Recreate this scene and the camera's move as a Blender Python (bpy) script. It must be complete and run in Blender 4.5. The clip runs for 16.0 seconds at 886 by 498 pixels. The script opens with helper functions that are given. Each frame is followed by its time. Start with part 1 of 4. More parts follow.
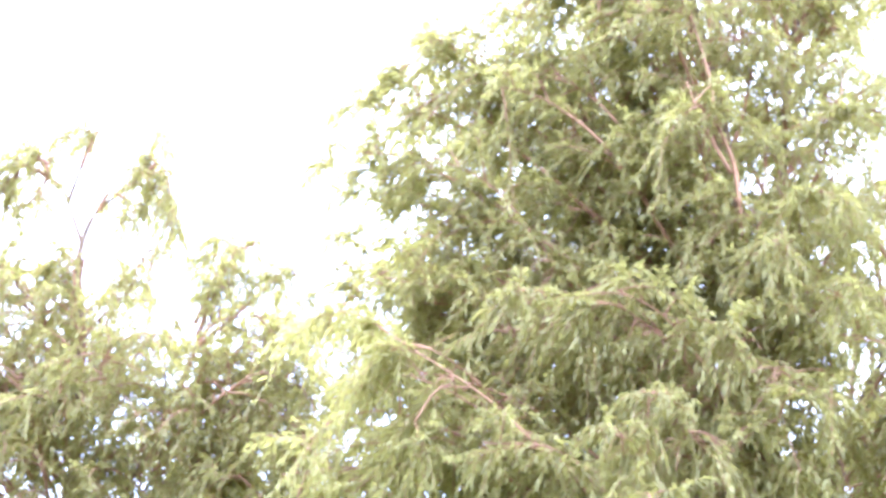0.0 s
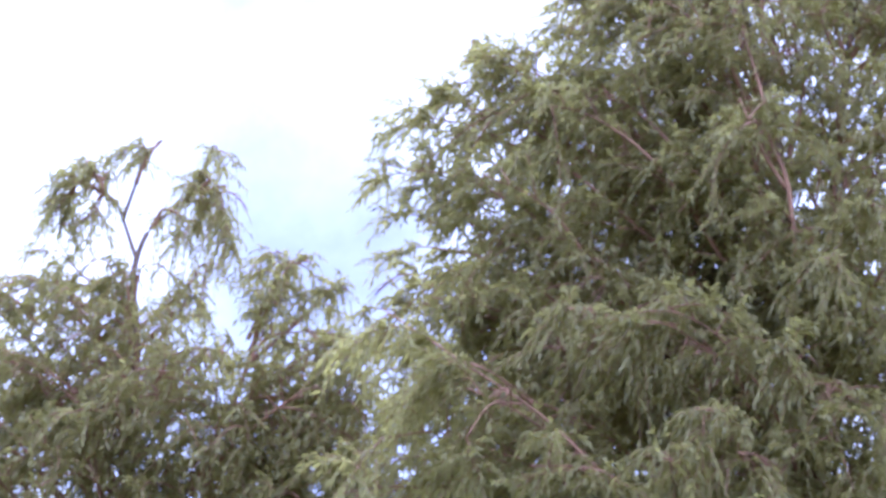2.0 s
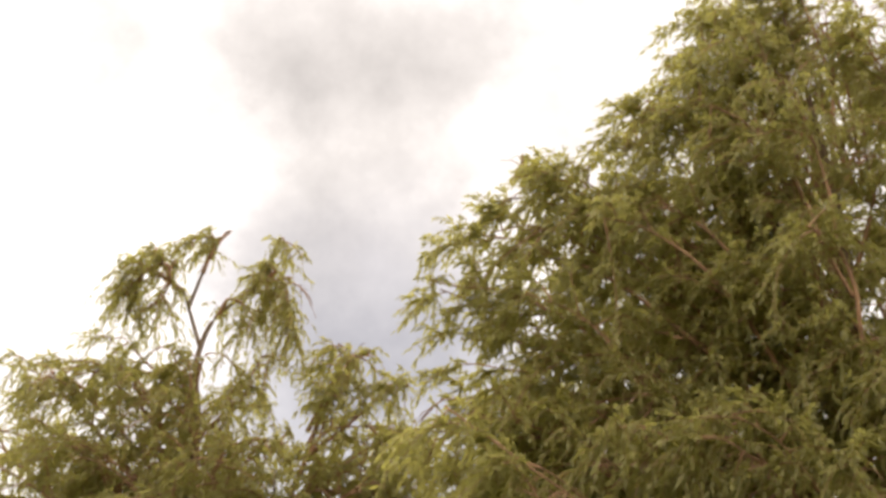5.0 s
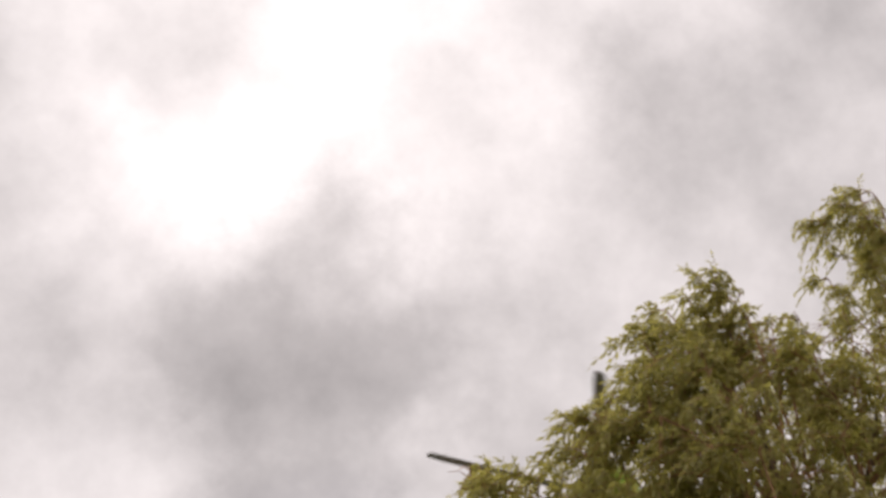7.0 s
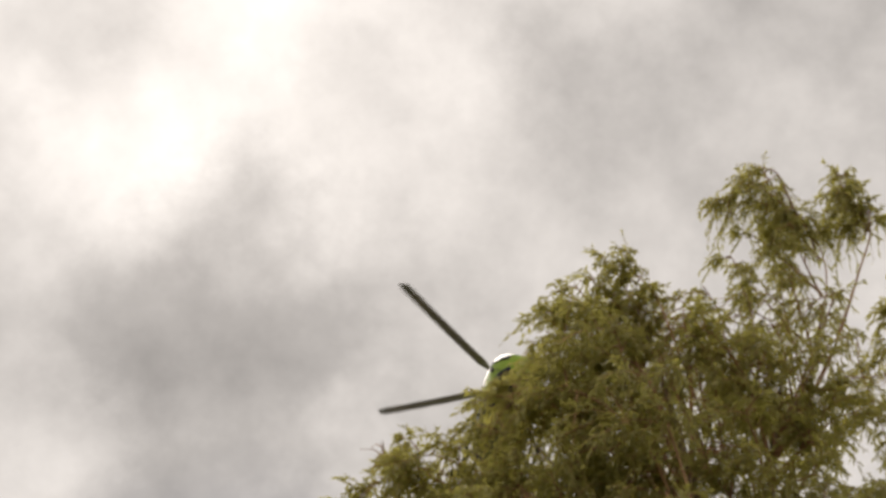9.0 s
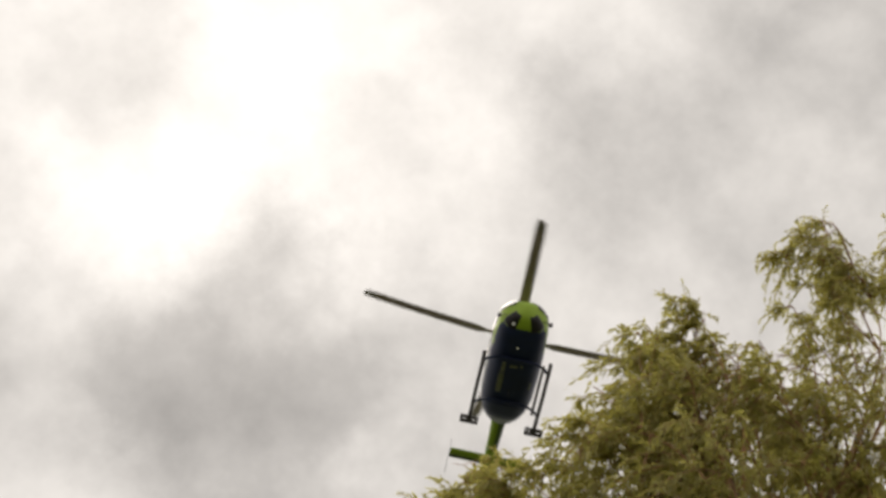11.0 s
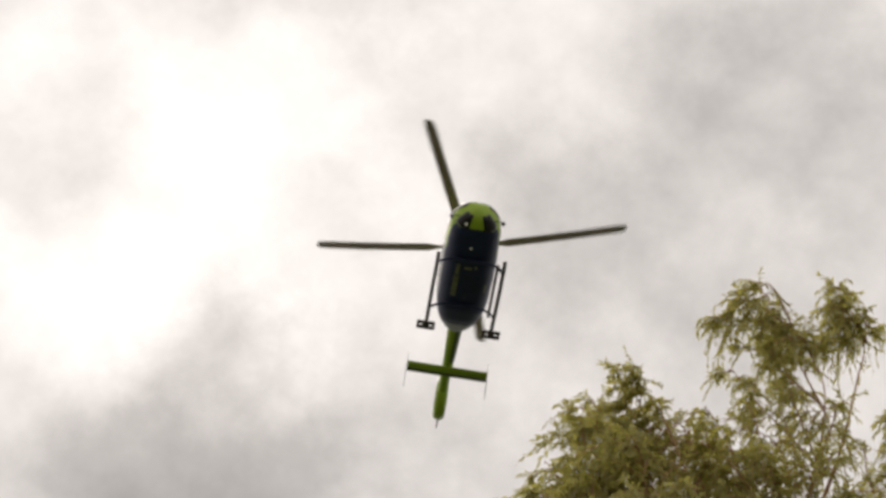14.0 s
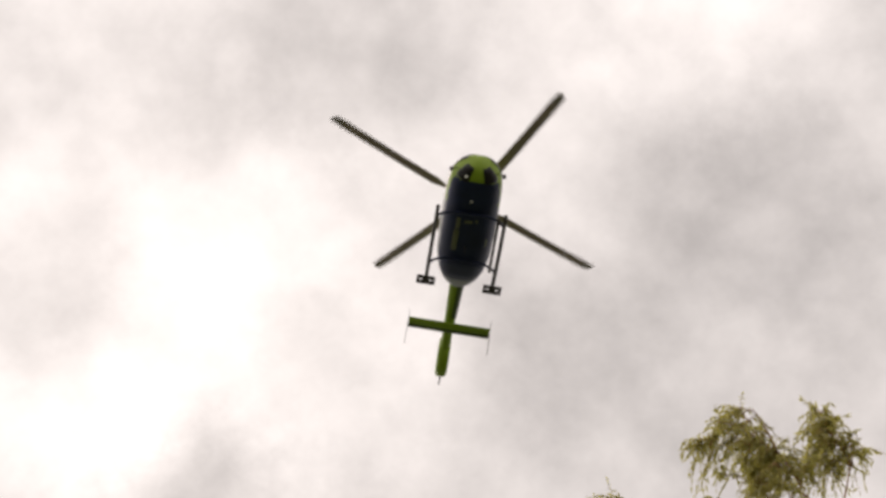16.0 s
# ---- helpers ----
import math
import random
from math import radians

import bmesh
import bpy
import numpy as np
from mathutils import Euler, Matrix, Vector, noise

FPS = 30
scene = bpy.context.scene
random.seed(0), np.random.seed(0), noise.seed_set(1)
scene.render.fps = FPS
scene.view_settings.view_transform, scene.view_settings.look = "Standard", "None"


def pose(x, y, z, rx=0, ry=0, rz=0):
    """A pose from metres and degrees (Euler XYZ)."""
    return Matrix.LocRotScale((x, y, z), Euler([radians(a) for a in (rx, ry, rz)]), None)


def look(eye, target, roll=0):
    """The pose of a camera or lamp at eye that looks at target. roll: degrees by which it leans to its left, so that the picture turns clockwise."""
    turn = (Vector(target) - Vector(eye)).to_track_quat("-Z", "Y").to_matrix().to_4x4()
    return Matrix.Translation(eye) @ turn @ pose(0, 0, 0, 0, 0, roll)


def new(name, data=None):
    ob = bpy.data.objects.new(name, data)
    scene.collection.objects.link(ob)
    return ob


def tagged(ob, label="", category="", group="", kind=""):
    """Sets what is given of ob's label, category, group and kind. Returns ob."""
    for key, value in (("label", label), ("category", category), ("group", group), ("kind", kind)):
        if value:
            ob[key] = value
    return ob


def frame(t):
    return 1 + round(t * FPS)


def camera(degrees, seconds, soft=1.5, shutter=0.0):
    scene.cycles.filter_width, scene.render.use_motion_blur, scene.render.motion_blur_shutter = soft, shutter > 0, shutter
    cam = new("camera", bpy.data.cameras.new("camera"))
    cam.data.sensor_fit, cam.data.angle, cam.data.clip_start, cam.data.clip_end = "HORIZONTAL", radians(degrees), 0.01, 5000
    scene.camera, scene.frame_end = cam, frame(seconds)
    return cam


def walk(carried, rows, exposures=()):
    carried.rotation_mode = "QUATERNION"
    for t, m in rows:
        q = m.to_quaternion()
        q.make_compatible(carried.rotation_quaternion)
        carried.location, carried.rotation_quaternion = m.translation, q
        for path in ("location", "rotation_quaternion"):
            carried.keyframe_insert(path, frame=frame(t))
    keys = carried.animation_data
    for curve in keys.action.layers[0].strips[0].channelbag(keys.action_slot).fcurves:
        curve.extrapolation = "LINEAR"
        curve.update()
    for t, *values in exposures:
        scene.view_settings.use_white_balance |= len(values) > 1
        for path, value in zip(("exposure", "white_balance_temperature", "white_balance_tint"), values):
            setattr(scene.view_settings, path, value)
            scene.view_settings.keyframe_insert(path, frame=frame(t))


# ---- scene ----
cam = camera(33, 16.0, soft=3.4, shutter=0.03)
EYE = Vector((0, 0, 1.6))


def aim(az, el, roll):
    """The camera's pose by bearing and height of its view, in degrees."""
    a, e = radians(az), radians(el)
    way = Vector((math.sin(a) * math.cos(e), math.cos(a) * math.cos(e), math.sin(e)))
    return look(EYE, EYE + way, roll)


VIEW = [
    (0.0, 3.7, 29.37, 1.12), (0.5, 2.59, 29.44, 1.75), (1.0, 2.36, 29.84, 1.77), (1.5, 1.58, 29.49, 2.05),
    (2.0, 1.39, 29.92, 2.29), (2.5, 1.77, 30.87, 2.27), (3.0, 1.43, 31.85, 2.64), (3.2, 1.26, 31.88, 2.81),
    (5.3, -1.95, 33.96, 5.83), (5.5, -1.85, 34.44, 5.83), (6.0, -0.52, 38.27, 5.1), (6.5, 0.63, 43.72, 4.45),
    (7.0, 0.0, 45.5, 5.0), (7.5, 0.76, 44.79, 4.35), (8.0, 2.47, 44.41, 3.07), (8.5, 3.88, 44.44, 2.07),
    (8.7, 4.54, 44.55, 1.59), (10.8, 3.85, 46.97, 1.88), (11.0, 3.39, 46.76, 2.2), (11.5, 3.84, 46.81, 1.57),
    (12.0, 3.58, 47.29, 1.35), (12.5, 4.25, 47.65, 0.38), (13.0, 3.97, 48.35, 0.14), (13.5, 3.71, 49.01, -0.12),
    (14.0, 6.22, 49.75, -2.47), (14.5, 10.87, 51.43, -6.48), (15.0, 10.91, 52.77, -6.77), (15.5, 9.4, 52.89, -5.74),
    (16.0, 7.33, 54.72, -4.26),
]
walk(cam, [(t, aim(az, el, roll)) for t, az, el, roll in VIEW], [
    (0.0, 3.2, 4750, 24), (0.5, 2.8, 4700, 25), (1.0, 2.33, 4600, 27), (1.5, 1.9, 4600, 32), (2.0, 1.53, 4450, 37),
    (2.5, 1.42, 4800, 28), (3.0, 1.45, 5700, 18), (5.5, 0.72, 6950, 14), (6.0, 0.6, 6950, 14), (6.5, 0.25, 6850, 16),
    (7.0, 0.08, 6750, 18), (8.5, -0.06, 7000, 14), (11.0, 0.1, 6950, 11), (14.0, 0.1, 6900, 13), (15.0, 0.08, 6900, 19), (16.0, 0.06, 6950, 16)])


# ---- sky and light ----
def direction(az, el):
    a, e = radians(az), radians(el)
    return (math.sin(a) * math.cos(e), math.cos(a) * math.cos(e), math.sin(e))


world = bpy.data.worlds.new("cloudy_sky")
scene.world = world
world.use_nodes = True
wn, wl = world.node_tree.nodes, world.node_tree.links
wn.clear()


def wnode(kind, **values):
    nd = wn.new(kind)
    for key, value in values.items():
        nd.inputs[key].default_value = value
    return nd


def wmath(op, a, b):
    nd = wn.new("ShaderNodeMath")
    nd.operation = op
    for k, v in enumerate((a, b)):
        if isinstance(v, (int, float)):
            nd.inputs[k].default_value = v
        else:
            wl.new(v, nd.inputs[k])
    return nd.outputs[0]


SUN_AZ, SUN_EL = -9.0, 53.0
sky = wn.new("ShaderNodeTexSky")
sky.sky_type, sky.sun_disc = "NISHITA", False
sky.sun_elevation, sky.sun_rotation = radians(SUN_EL), radians(SUN_AZ)
coord = wn.new("ShaderNodeTexCoord").outputs["Generated"]
# ragged edges: the direction is stirred by a noise before the cloud masses are laid out
stir = wnode("ShaderNodeTexNoise", Scale=8.0, Detail=8.0, Roughness=0.6)
wl.new(coord, stir.inputs["Vector"])
shift = wn.new("ShaderNodeVectorMath")
shift.operation = "MULTIPLY_ADD"
wl.new(stir.outputs["Color"], shift.inputs[0])
shift.inputs[1].default_value = (0.14, 0.14, 0.14)
shift.inputs[2].default_value = (-0.07, -0.07, -0.07)
moved = wn.new("ShaderNodeVectorMath")
moved.operation = "ADD"
wl.new(coord, moved.inputs[0])
wl.new(shift.outputs[0], moved.inputs[1])
unit = wn.new("ShaderNodeVectorMath")
unit.operation = "NORMALIZE"
wl.new(moved.outputs[0], unit.inputs[0])

broad = wnode("ShaderNodeTexNoise", Scale=4.0, Detail=5.0, Roughness=0.5)
fine = wnode("ShaderNodeTexNoise", Scale=11.0, Detail=5.0, Roughness=0.6)
for nd in (broad, fine):
    wl.new(coord, nd.inputs["Vector"])
bright = wmath("ADD", wmath("MULTIPLY", broad.outputs["Fac"], 0.75), wmath("MULTIPLY", fine.outputs["Fac"], 1.1))
bright = wmath("ADD", bright, -0.52)
# cloud masses: bearing, height, radius in degrees, how much lighter or darker
# the one at bearing 180 is unseen, added to brighten the trees' near side
for az, el, radius, much in (
        (-9, 51, 13, 0.45), (-3, 53, 8, 0.2), (-13, 47, 5, 0.2), (-6, 41.5, 7.6, -0.42), (-6.5, 44, 4.5, -0.16), (-11, 42, 5, -0.12), (-12, 38.5, 11, -0.25), (2, 40, 7, -0.15), (180, 60, 65, 1.0),
        (-0.5, 51, 2.8, -0.22), (24, 50, 11, -0.25), (14, 51, 5, -0.16), (27, 54, 6, -0.1), (16, 57, 6, 0.2),
        (29, 61, 6, 0.22), (1, 64, 6, -0.25), (-5, 37, 3.5, 0.2), (5, 44, 5, -0.05), (-14, 33, 8, 0.15), (-4.7, 31.0, 7.0, -0.58), (-4, 24, 11, -0.5),
        (-18, 50, 5, -0.12)):
    dot = wn.new("ShaderNodeVectorMath")
    dot.operation = "DOT_PRODUCT"
    wl.new(unit.outputs[0], dot.inputs[0])
    dot.inputs[1].default_value = direction(az, el)
    soft = wn.new("ShaderNodeMapRange")
    soft.interpolation_type = "SMOOTHSTEP"
    wl.new(dot.outputs["Value"], soft.inputs[0])
    soft.inputs[1].default_value, soft.inputs[2].default_value = math.cos(radians(radius)), 1.0
    soft.inputs[3].default_value, soft.inputs[4].default_value = 0.0, much
    bright = wmath("ADD", bright, soft.outputs[0])
span = wn.new("ShaderNodeMapRange")
wl.new(bright, span.inputs[0])
span.inputs[1].default_value, span.inputs[2].default_value = -0.6, 2.4
tone = wn.new("ShaderNodeValToRGB")
for at, shade in ((0.0, 0.27), (0.2, 0.5), (0.5333, 1.08), (1.0, 2.2)):
    e = tone.color_ramp.elements[0] if at == 0 else tone.color_ramp.elements[-1] if at == 1 else tone.color_ramp.elements.new(at)
    e.position, e.color = at, (shade, shade * 0.985, shade * 0.97, 1)
wl.new(span.outputs[0], tone.inputs[0])
gap = wn.new("ShaderNodeVectorMath")
gap.operation = "DOT_PRODUCT"
wl.new(unit.outputs[0], gap.inputs[0])
gap.inputs[1].default_value = direction(-3.0, 24.0)
thin = wn.new("ShaderNodeMapRange")
thin.interpolation_type = "SMOOTHSTEP"
wl.new(gap.outputs["Value"], thin.inputs[0])
thin.inputs[1].default_value, thin.inputs[2].default_value = math.cos(radians(13)), math.cos(radians(5))
thin.inputs[3].default_value, thin.inputs[4].default_value = 0.04, 0.3
blue = wn.new("ShaderNodeMixRGB")
wl.new(thin.outputs[0], blue.inputs[0])
wl.new(tone.outputs[0], blue.inputs[1])
dim = wn.new("ShaderNodeMixRGB")
dim.blend_type = "MULTIPLY"
dim.inputs[0].default_value = 1.0
wl.new(sky.outputs[0], dim.inputs[1])
dim.inputs[2].default_value = (0.075, 0.075, 0.075, 1)
wl.new(dim.outputs[0], blue.inputs[2])
back = wnode("ShaderNodeBackground", Strength=1.0)
wl.new(blue.outputs[0], back.inputs["Color"])
wl.new(back.outputs[0], wn.new("ShaderNodeOutputWorld").inputs["Surface"])

lamp = bpy.data.lights.new("sun", "SUN")
lamp.energy, lamp.angle, lamp.color = 2.0, radians(25), (1.0, 0.95, 0.86)
sun = new("sun", lamp)
sun.matrix_world = look(Vector(direction(SUN_AZ, SUN_EL)) * 60, (0, 0, 0))


# ---- materials ----
def material(name, color, rough=0.6, metal=0.0, scale=6.0, spread=0.25, fine_scale=60.0, bump=0.1, coat=0.0, gloss=0.5):
    """A painted or natural surface, varied at two scales, with fine relief."""
    m = bpy.data.materials.new(name)
    m.use_nodes = True
    nodes, links = m.node_tree.nodes, m.node_tree.links
    b = nodes["Principled BSDF"]
    b.inputs["Roughness"].default_value, b.inputs["Metallic"].default_value = rough, metal
    b.inputs["Coat Weight"].default_value, b.inputs["Specular IOR Level"].default_value = coat, gloss
    where = nodes.new("ShaderNodeTexCoord").outputs["Object"]
    values = []
    for s in (scale, fine_scale):
        n = nodes.new("ShaderNodeTexNoise")
        n.inputs["Scale"].default_value, n.inputs["Detail"].default_value = s, 4.0
        links.new(where, n.inputs["Vector"])
        values.append(n.outputs["Fac"])
    both = nodes.new("ShaderNodeMath")
    both.operation = "ADD"
    links.new(values[0], both.inputs[0])
    links.new(values[1], both.inputs[1])
    ramp = nodes.new("ShaderNodeMapRange")
    links.new(both.outputs[0], ramp.inputs[0])
    ramp.inputs[1].default_value, ramp.inputs[2].default_value = 0.7, 1.3
    ramp.inputs[3].default_value, ramp.inputs[4].default_value = 1 - spread, 1 + spread
    tint = nodes.new("ShaderNodeVectorMath")
    tint.operation = "SCALE"
    tint.inputs[0].default_value = color
    links.new(ramp.outputs[0], tint.inputs["Scale"])
    links.new(tint.outputs[0], b.inputs["Base Color"])
    if bump:
        relief = nodes.new("ShaderNodeBump")
        relief.inputs["Strength"].default_value, relief.inputs["Distance"].default_value = bump, 0.01
        links.new(values[1], relief.inputs["Height"])
        links.new(relief.outputs[0], b.inputs["Normal"])
    return m


def leaf_material(name, dark, light, through_color):
    """Narrow willow leaves: olive to grey-green from leaf to leaf, letting light through."""
    m = bpy.data.materials.new(name)
    m.use_nodes = True
    nodes, links = m.node_tree.nodes, m.node_tree.links
    b, out = nodes["Principled BSDF"], nodes["Material Output"]
    b.inputs["Roughness"].default_value, b.inputs["Specular IOR Level"].default_value = 0.5, 0.4
    geo = nodes.new("ShaderNodeNewGeometry")
    where = nodes.new("ShaderNodeTexCoord").outputs["Object"]
    n = nodes.new("ShaderNodeTexNoise")
    n.inputs["Scale"].default_value, n.inputs["Detail"].default_value = 1.1, 2.0
    own = nodes.new("ShaderNodeVectorMath")  # each bough takes its own stretch of the noise
    own.operation = "MULTIPLY_ADD"
    links.new(nodes.new("ShaderNodeObjectInfo").outputs["Random"], own.inputs[0])
    own.inputs[1].default_value = (37.0, 23.0, 51.0)
    links.new(where, own.inputs[2])
    links.new(own.outputs[0], n.inputs["Vector"])
    mixed = nodes.new("ShaderNodeMath")
    mixed.operation = "MULTIPLY_ADD"
    links.new(geo.outputs["Random Per Island"], mixed.inputs[0])
    mixed.inputs[1].default_value = 0.95
    shifted = nodes.new("ShaderNodeMath")
    shifted.operation = "MULTIPLY_ADD"
    links.new(n.outputs["Fac"], shifted.inputs[0])
    shifted.inputs[1].default_value, shifted.inputs[2].default_value = 1.1, -0.52
    links.new(shifted.outputs[0], mixed.inputs[2])
    ramp = nodes.new("ShaderNodeValToRGB")
    ramp.color_ramp.elements[0].color, ramp.color_ramp.elements[1].color = (*dark, 1), (*light, 1)
    links.new(mixed.outputs[0], ramp.inputs[0])
    links.new(ramp.outputs[0], b.inputs["Base Color"])
    t = nodes.new("ShaderNodeBsdfTranslucent")
    t.inputs["Color"].default_value = (*through_color, 1)
    mix = nodes.new("ShaderNodeMixShader")
    mix.inputs[0].default_value = 0.56
    links.new(b.outputs[0], mix.inputs[1])
    links.new(t.outputs[0], mix.inputs[2])
    links.new(mix.outputs[0], out.inputs["Surface"])
    return m


LEAF = leaf_material("willow_leaf", (0.15, 0.138, 0.042), (0.42, 0.382, 0.15), (0.50, 0.462, 0.115))
BARK = material("willow_bark", (0.17, 0.115, 0.07), 0.9, scale=3, spread=0.35, fine_scale=35, bump=0.6)
TWIG = material("twig_bark", (0.33, 0.18, 0.095), 0.8, scale=3, spread=0.3, fine_scale=40, bump=0.2)
GREEN = material("lime_green_paint", (0.19, 0.285, 0.014), 0.6, scale=2, spread=0.08, fine_scale=25, bump=0.02, gloss=0.3)
OLIVE = material("dark_olive", (0.045, 0.07, 0.012), 0.6, scale=2, spread=0.15, fine_scale=25, bump=0.02, gloss=0.3)
NAVY = material("dark_navy_paint", (0.005, 0.011, 0.045), 0.5, scale=2, spread=0.3, fine_scale=18, bump=0.03, gloss=0.25)
SILVER = material("silver_grey_paint", (0.22, 0.23, 0.25), 0.65, 0.0, scale=2, spread=0.1, fine_scale=25, bump=0.02, gloss=0.25)
GLASS = material("tinted_window_glass", (0.012, 0.01, 0.01), 0.3, scale=3, spread=0.2, fine_scale=20, bump=0.0, coat=0.0, gloss=0.2)
STEEL = material("worn_black_steel", (0.03, 0.023, 0.021), 0.5, 0.3, scale=5, spread=0.3, fine_scale=60, bump=0.1)
BLADE = material("grey_blade_composite", (0.25, 0.195, 0.18), 0.6, scale=2, spread=0.2, fine_scale=30, bump=0.0)
TIP = material("pale_blade_tip", (0.22, 0.19, 0.18), 0.5, scale=2, spread=0.2, fine_scale=30, bump=0.05)
DECAL = material("faded_yellow_lettering", (0.095, 0.1, 0.05), 0.6, scale=8, spread=0.4, fine_scale=30, bump=0.0)
# landing light lens, and the bead imitating the nose window's glint
LENS_GLINT = material("lens_and_glint", (0.75, 0.75, 0.7), 0.15, scale=8, spread=0.1, fine_scale=30, bump=0.0)
GRASS = material("rough_grass", (0.07, 0.08, 0.04), 0.95, scale=0.25, spread=0.45, fine_scale=9, bump=0.6)


# ---- building helpers ----
def part(name, bm, mats, parent, label="", smooth=True):
    me = bpy.data.meshes.new(name)
    bm.to_mesh(me)
    bm.free()
    for m in mats if isinstance(mats, (list, tuple)) else [mats]:
        me.materials.append(m)
    if smooth:
        me.polygons.foreach_set("use_smooth", [True] * len(me.polygons))
    ob = new(name, me)
    ob.parent = parent
    return tagged(ob, label)


def tube(bm, points, radii, sides=8, cap=True):
    """A tapered tube along points."""
    pts = [Vector(p) for p in points]
    rings = []
    for k, p in enumerate(pts):
        way = (pts[min(k + 1, len(pts) - 1)] - pts[max(k - 1, 0)]).normalized()
        ref = Vector((0, 0, 1)) if abs(way.z) < 0.9 else Vector((1, 0, 0))
        a = way.cross(ref).normalized()
        b = way.cross(a)
        rings.append([bm.verts.new(p + (a * math.cos(2 * math.pi * s / sides) + b * math.sin(2 * math.pi * s / sides)) * radii[k]) for s in range(sides)])
    for r0, r1 in zip(rings, rings[1:]):
        for s in range(sides):
            bm.faces.new((r0[s], r0[(s + 1) % sides], r1[(s + 1) % sides], r1[s]))
    if cap:
        bm.faces.new(rings[0][::-1])
        bm.faces.new(rings[-1])
    return rings


def spline(points, per=6):
    """Catmull-Rom points through the given ones."""
    p = [Vector(q) for q in points]
    p = [p[0] * 2 - p[1]] + p + [p[-1] * 2 - p[-2]]
    out = []
    for k in range(1, len(p) - 2):
        for j in range(per):
            t = j / per
            out.append(0.5 * (2 * p[k] + (p[k + 1] - p[k - 1]) * t + (2 * p[k - 1] - 5 * p[k] + 4 * p[k + 1] - p[k + 2]) * t * t
                              + (3 * p[k] - p[k - 1] - 3 * p[k + 1] + p[k + 2]) * t ** 3))
    return out + [p[-2]]


def box(bm, lo, hi, bevel=0.0):
    made = bmesh.ops.create_cube(bm, size=1.0)["verts"]
    lo, hi = Vector(lo), Vector(hi)
    for v in made:
        v.co = Vector([(lo[k] + hi[k]) / 2 + v.co[k] * (hi[k] - lo[k]) for k in range(3)])
    if bevel:
        edges = {e for v in made for e in v.link_edges}
        bmesh.ops.bevel(bm, geom=list(edges), offset=bevel, segments=2, affect="EDGES")


# ---- ground ----
bm = bmesh.new()
bmesh.ops.create_grid(bm, x_segments=60, y_segments=60, size=2500)
for v in bm.verts:
    v.co.z = -0.05 + 0.04 * noise.noise(v.co * 0.01)
ground = part("ground", bm, GRASS, None)
tagged(ground, "rough mown grass field reaching the horizon", "ground", kind="structure")


# ---- willows ----
def leaf_mesh(name, bases, ways, sizes, rng):
    """Folded lance-shaped leaves: base, two flanks and tip each."""
    n = len(bases)
    side = np.cross(ways, rng.normal(size=(n, 3)))
    side /= np.linalg.norm(side, axis=1)[:, None] + 1e-9
    fold = np.cross(side, ways)
    half, rise = sizes * 0.13, sizes * 0.06
    mid = bases + ways * (sizes * 0.42)[:, None] + fold * rise[:, None]
    tips = bases + ways * sizes[:, None] - np.array([0, 0, 1]) * (sizes * 0.12)[:, None]
    co = np.stack([bases, mid + side * half[:, None], tips, mid - side * half[:, None]], axis=1).reshape(-1, 3)
    me = bpy.data.meshes.new(name)
    me.vertices.add(4 * n)
    me.vertices.foreach_set("co", co.ravel())
    me.loops.add(4 * n)
    me.loops.foreach_set("vertex_index", np.arange(4 * n))
    me.polygons.add(n)
    me.polygons.foreach_set("loop_start", np.arange(0, 4 * n, 4))
    me.update(calc_edges=True)
    me.materials.append(LEAF)
    return me


def unit_rows(a):
    return a / (np.linalg.norm(a, axis=-1, keepdims=True) + 1e-9)


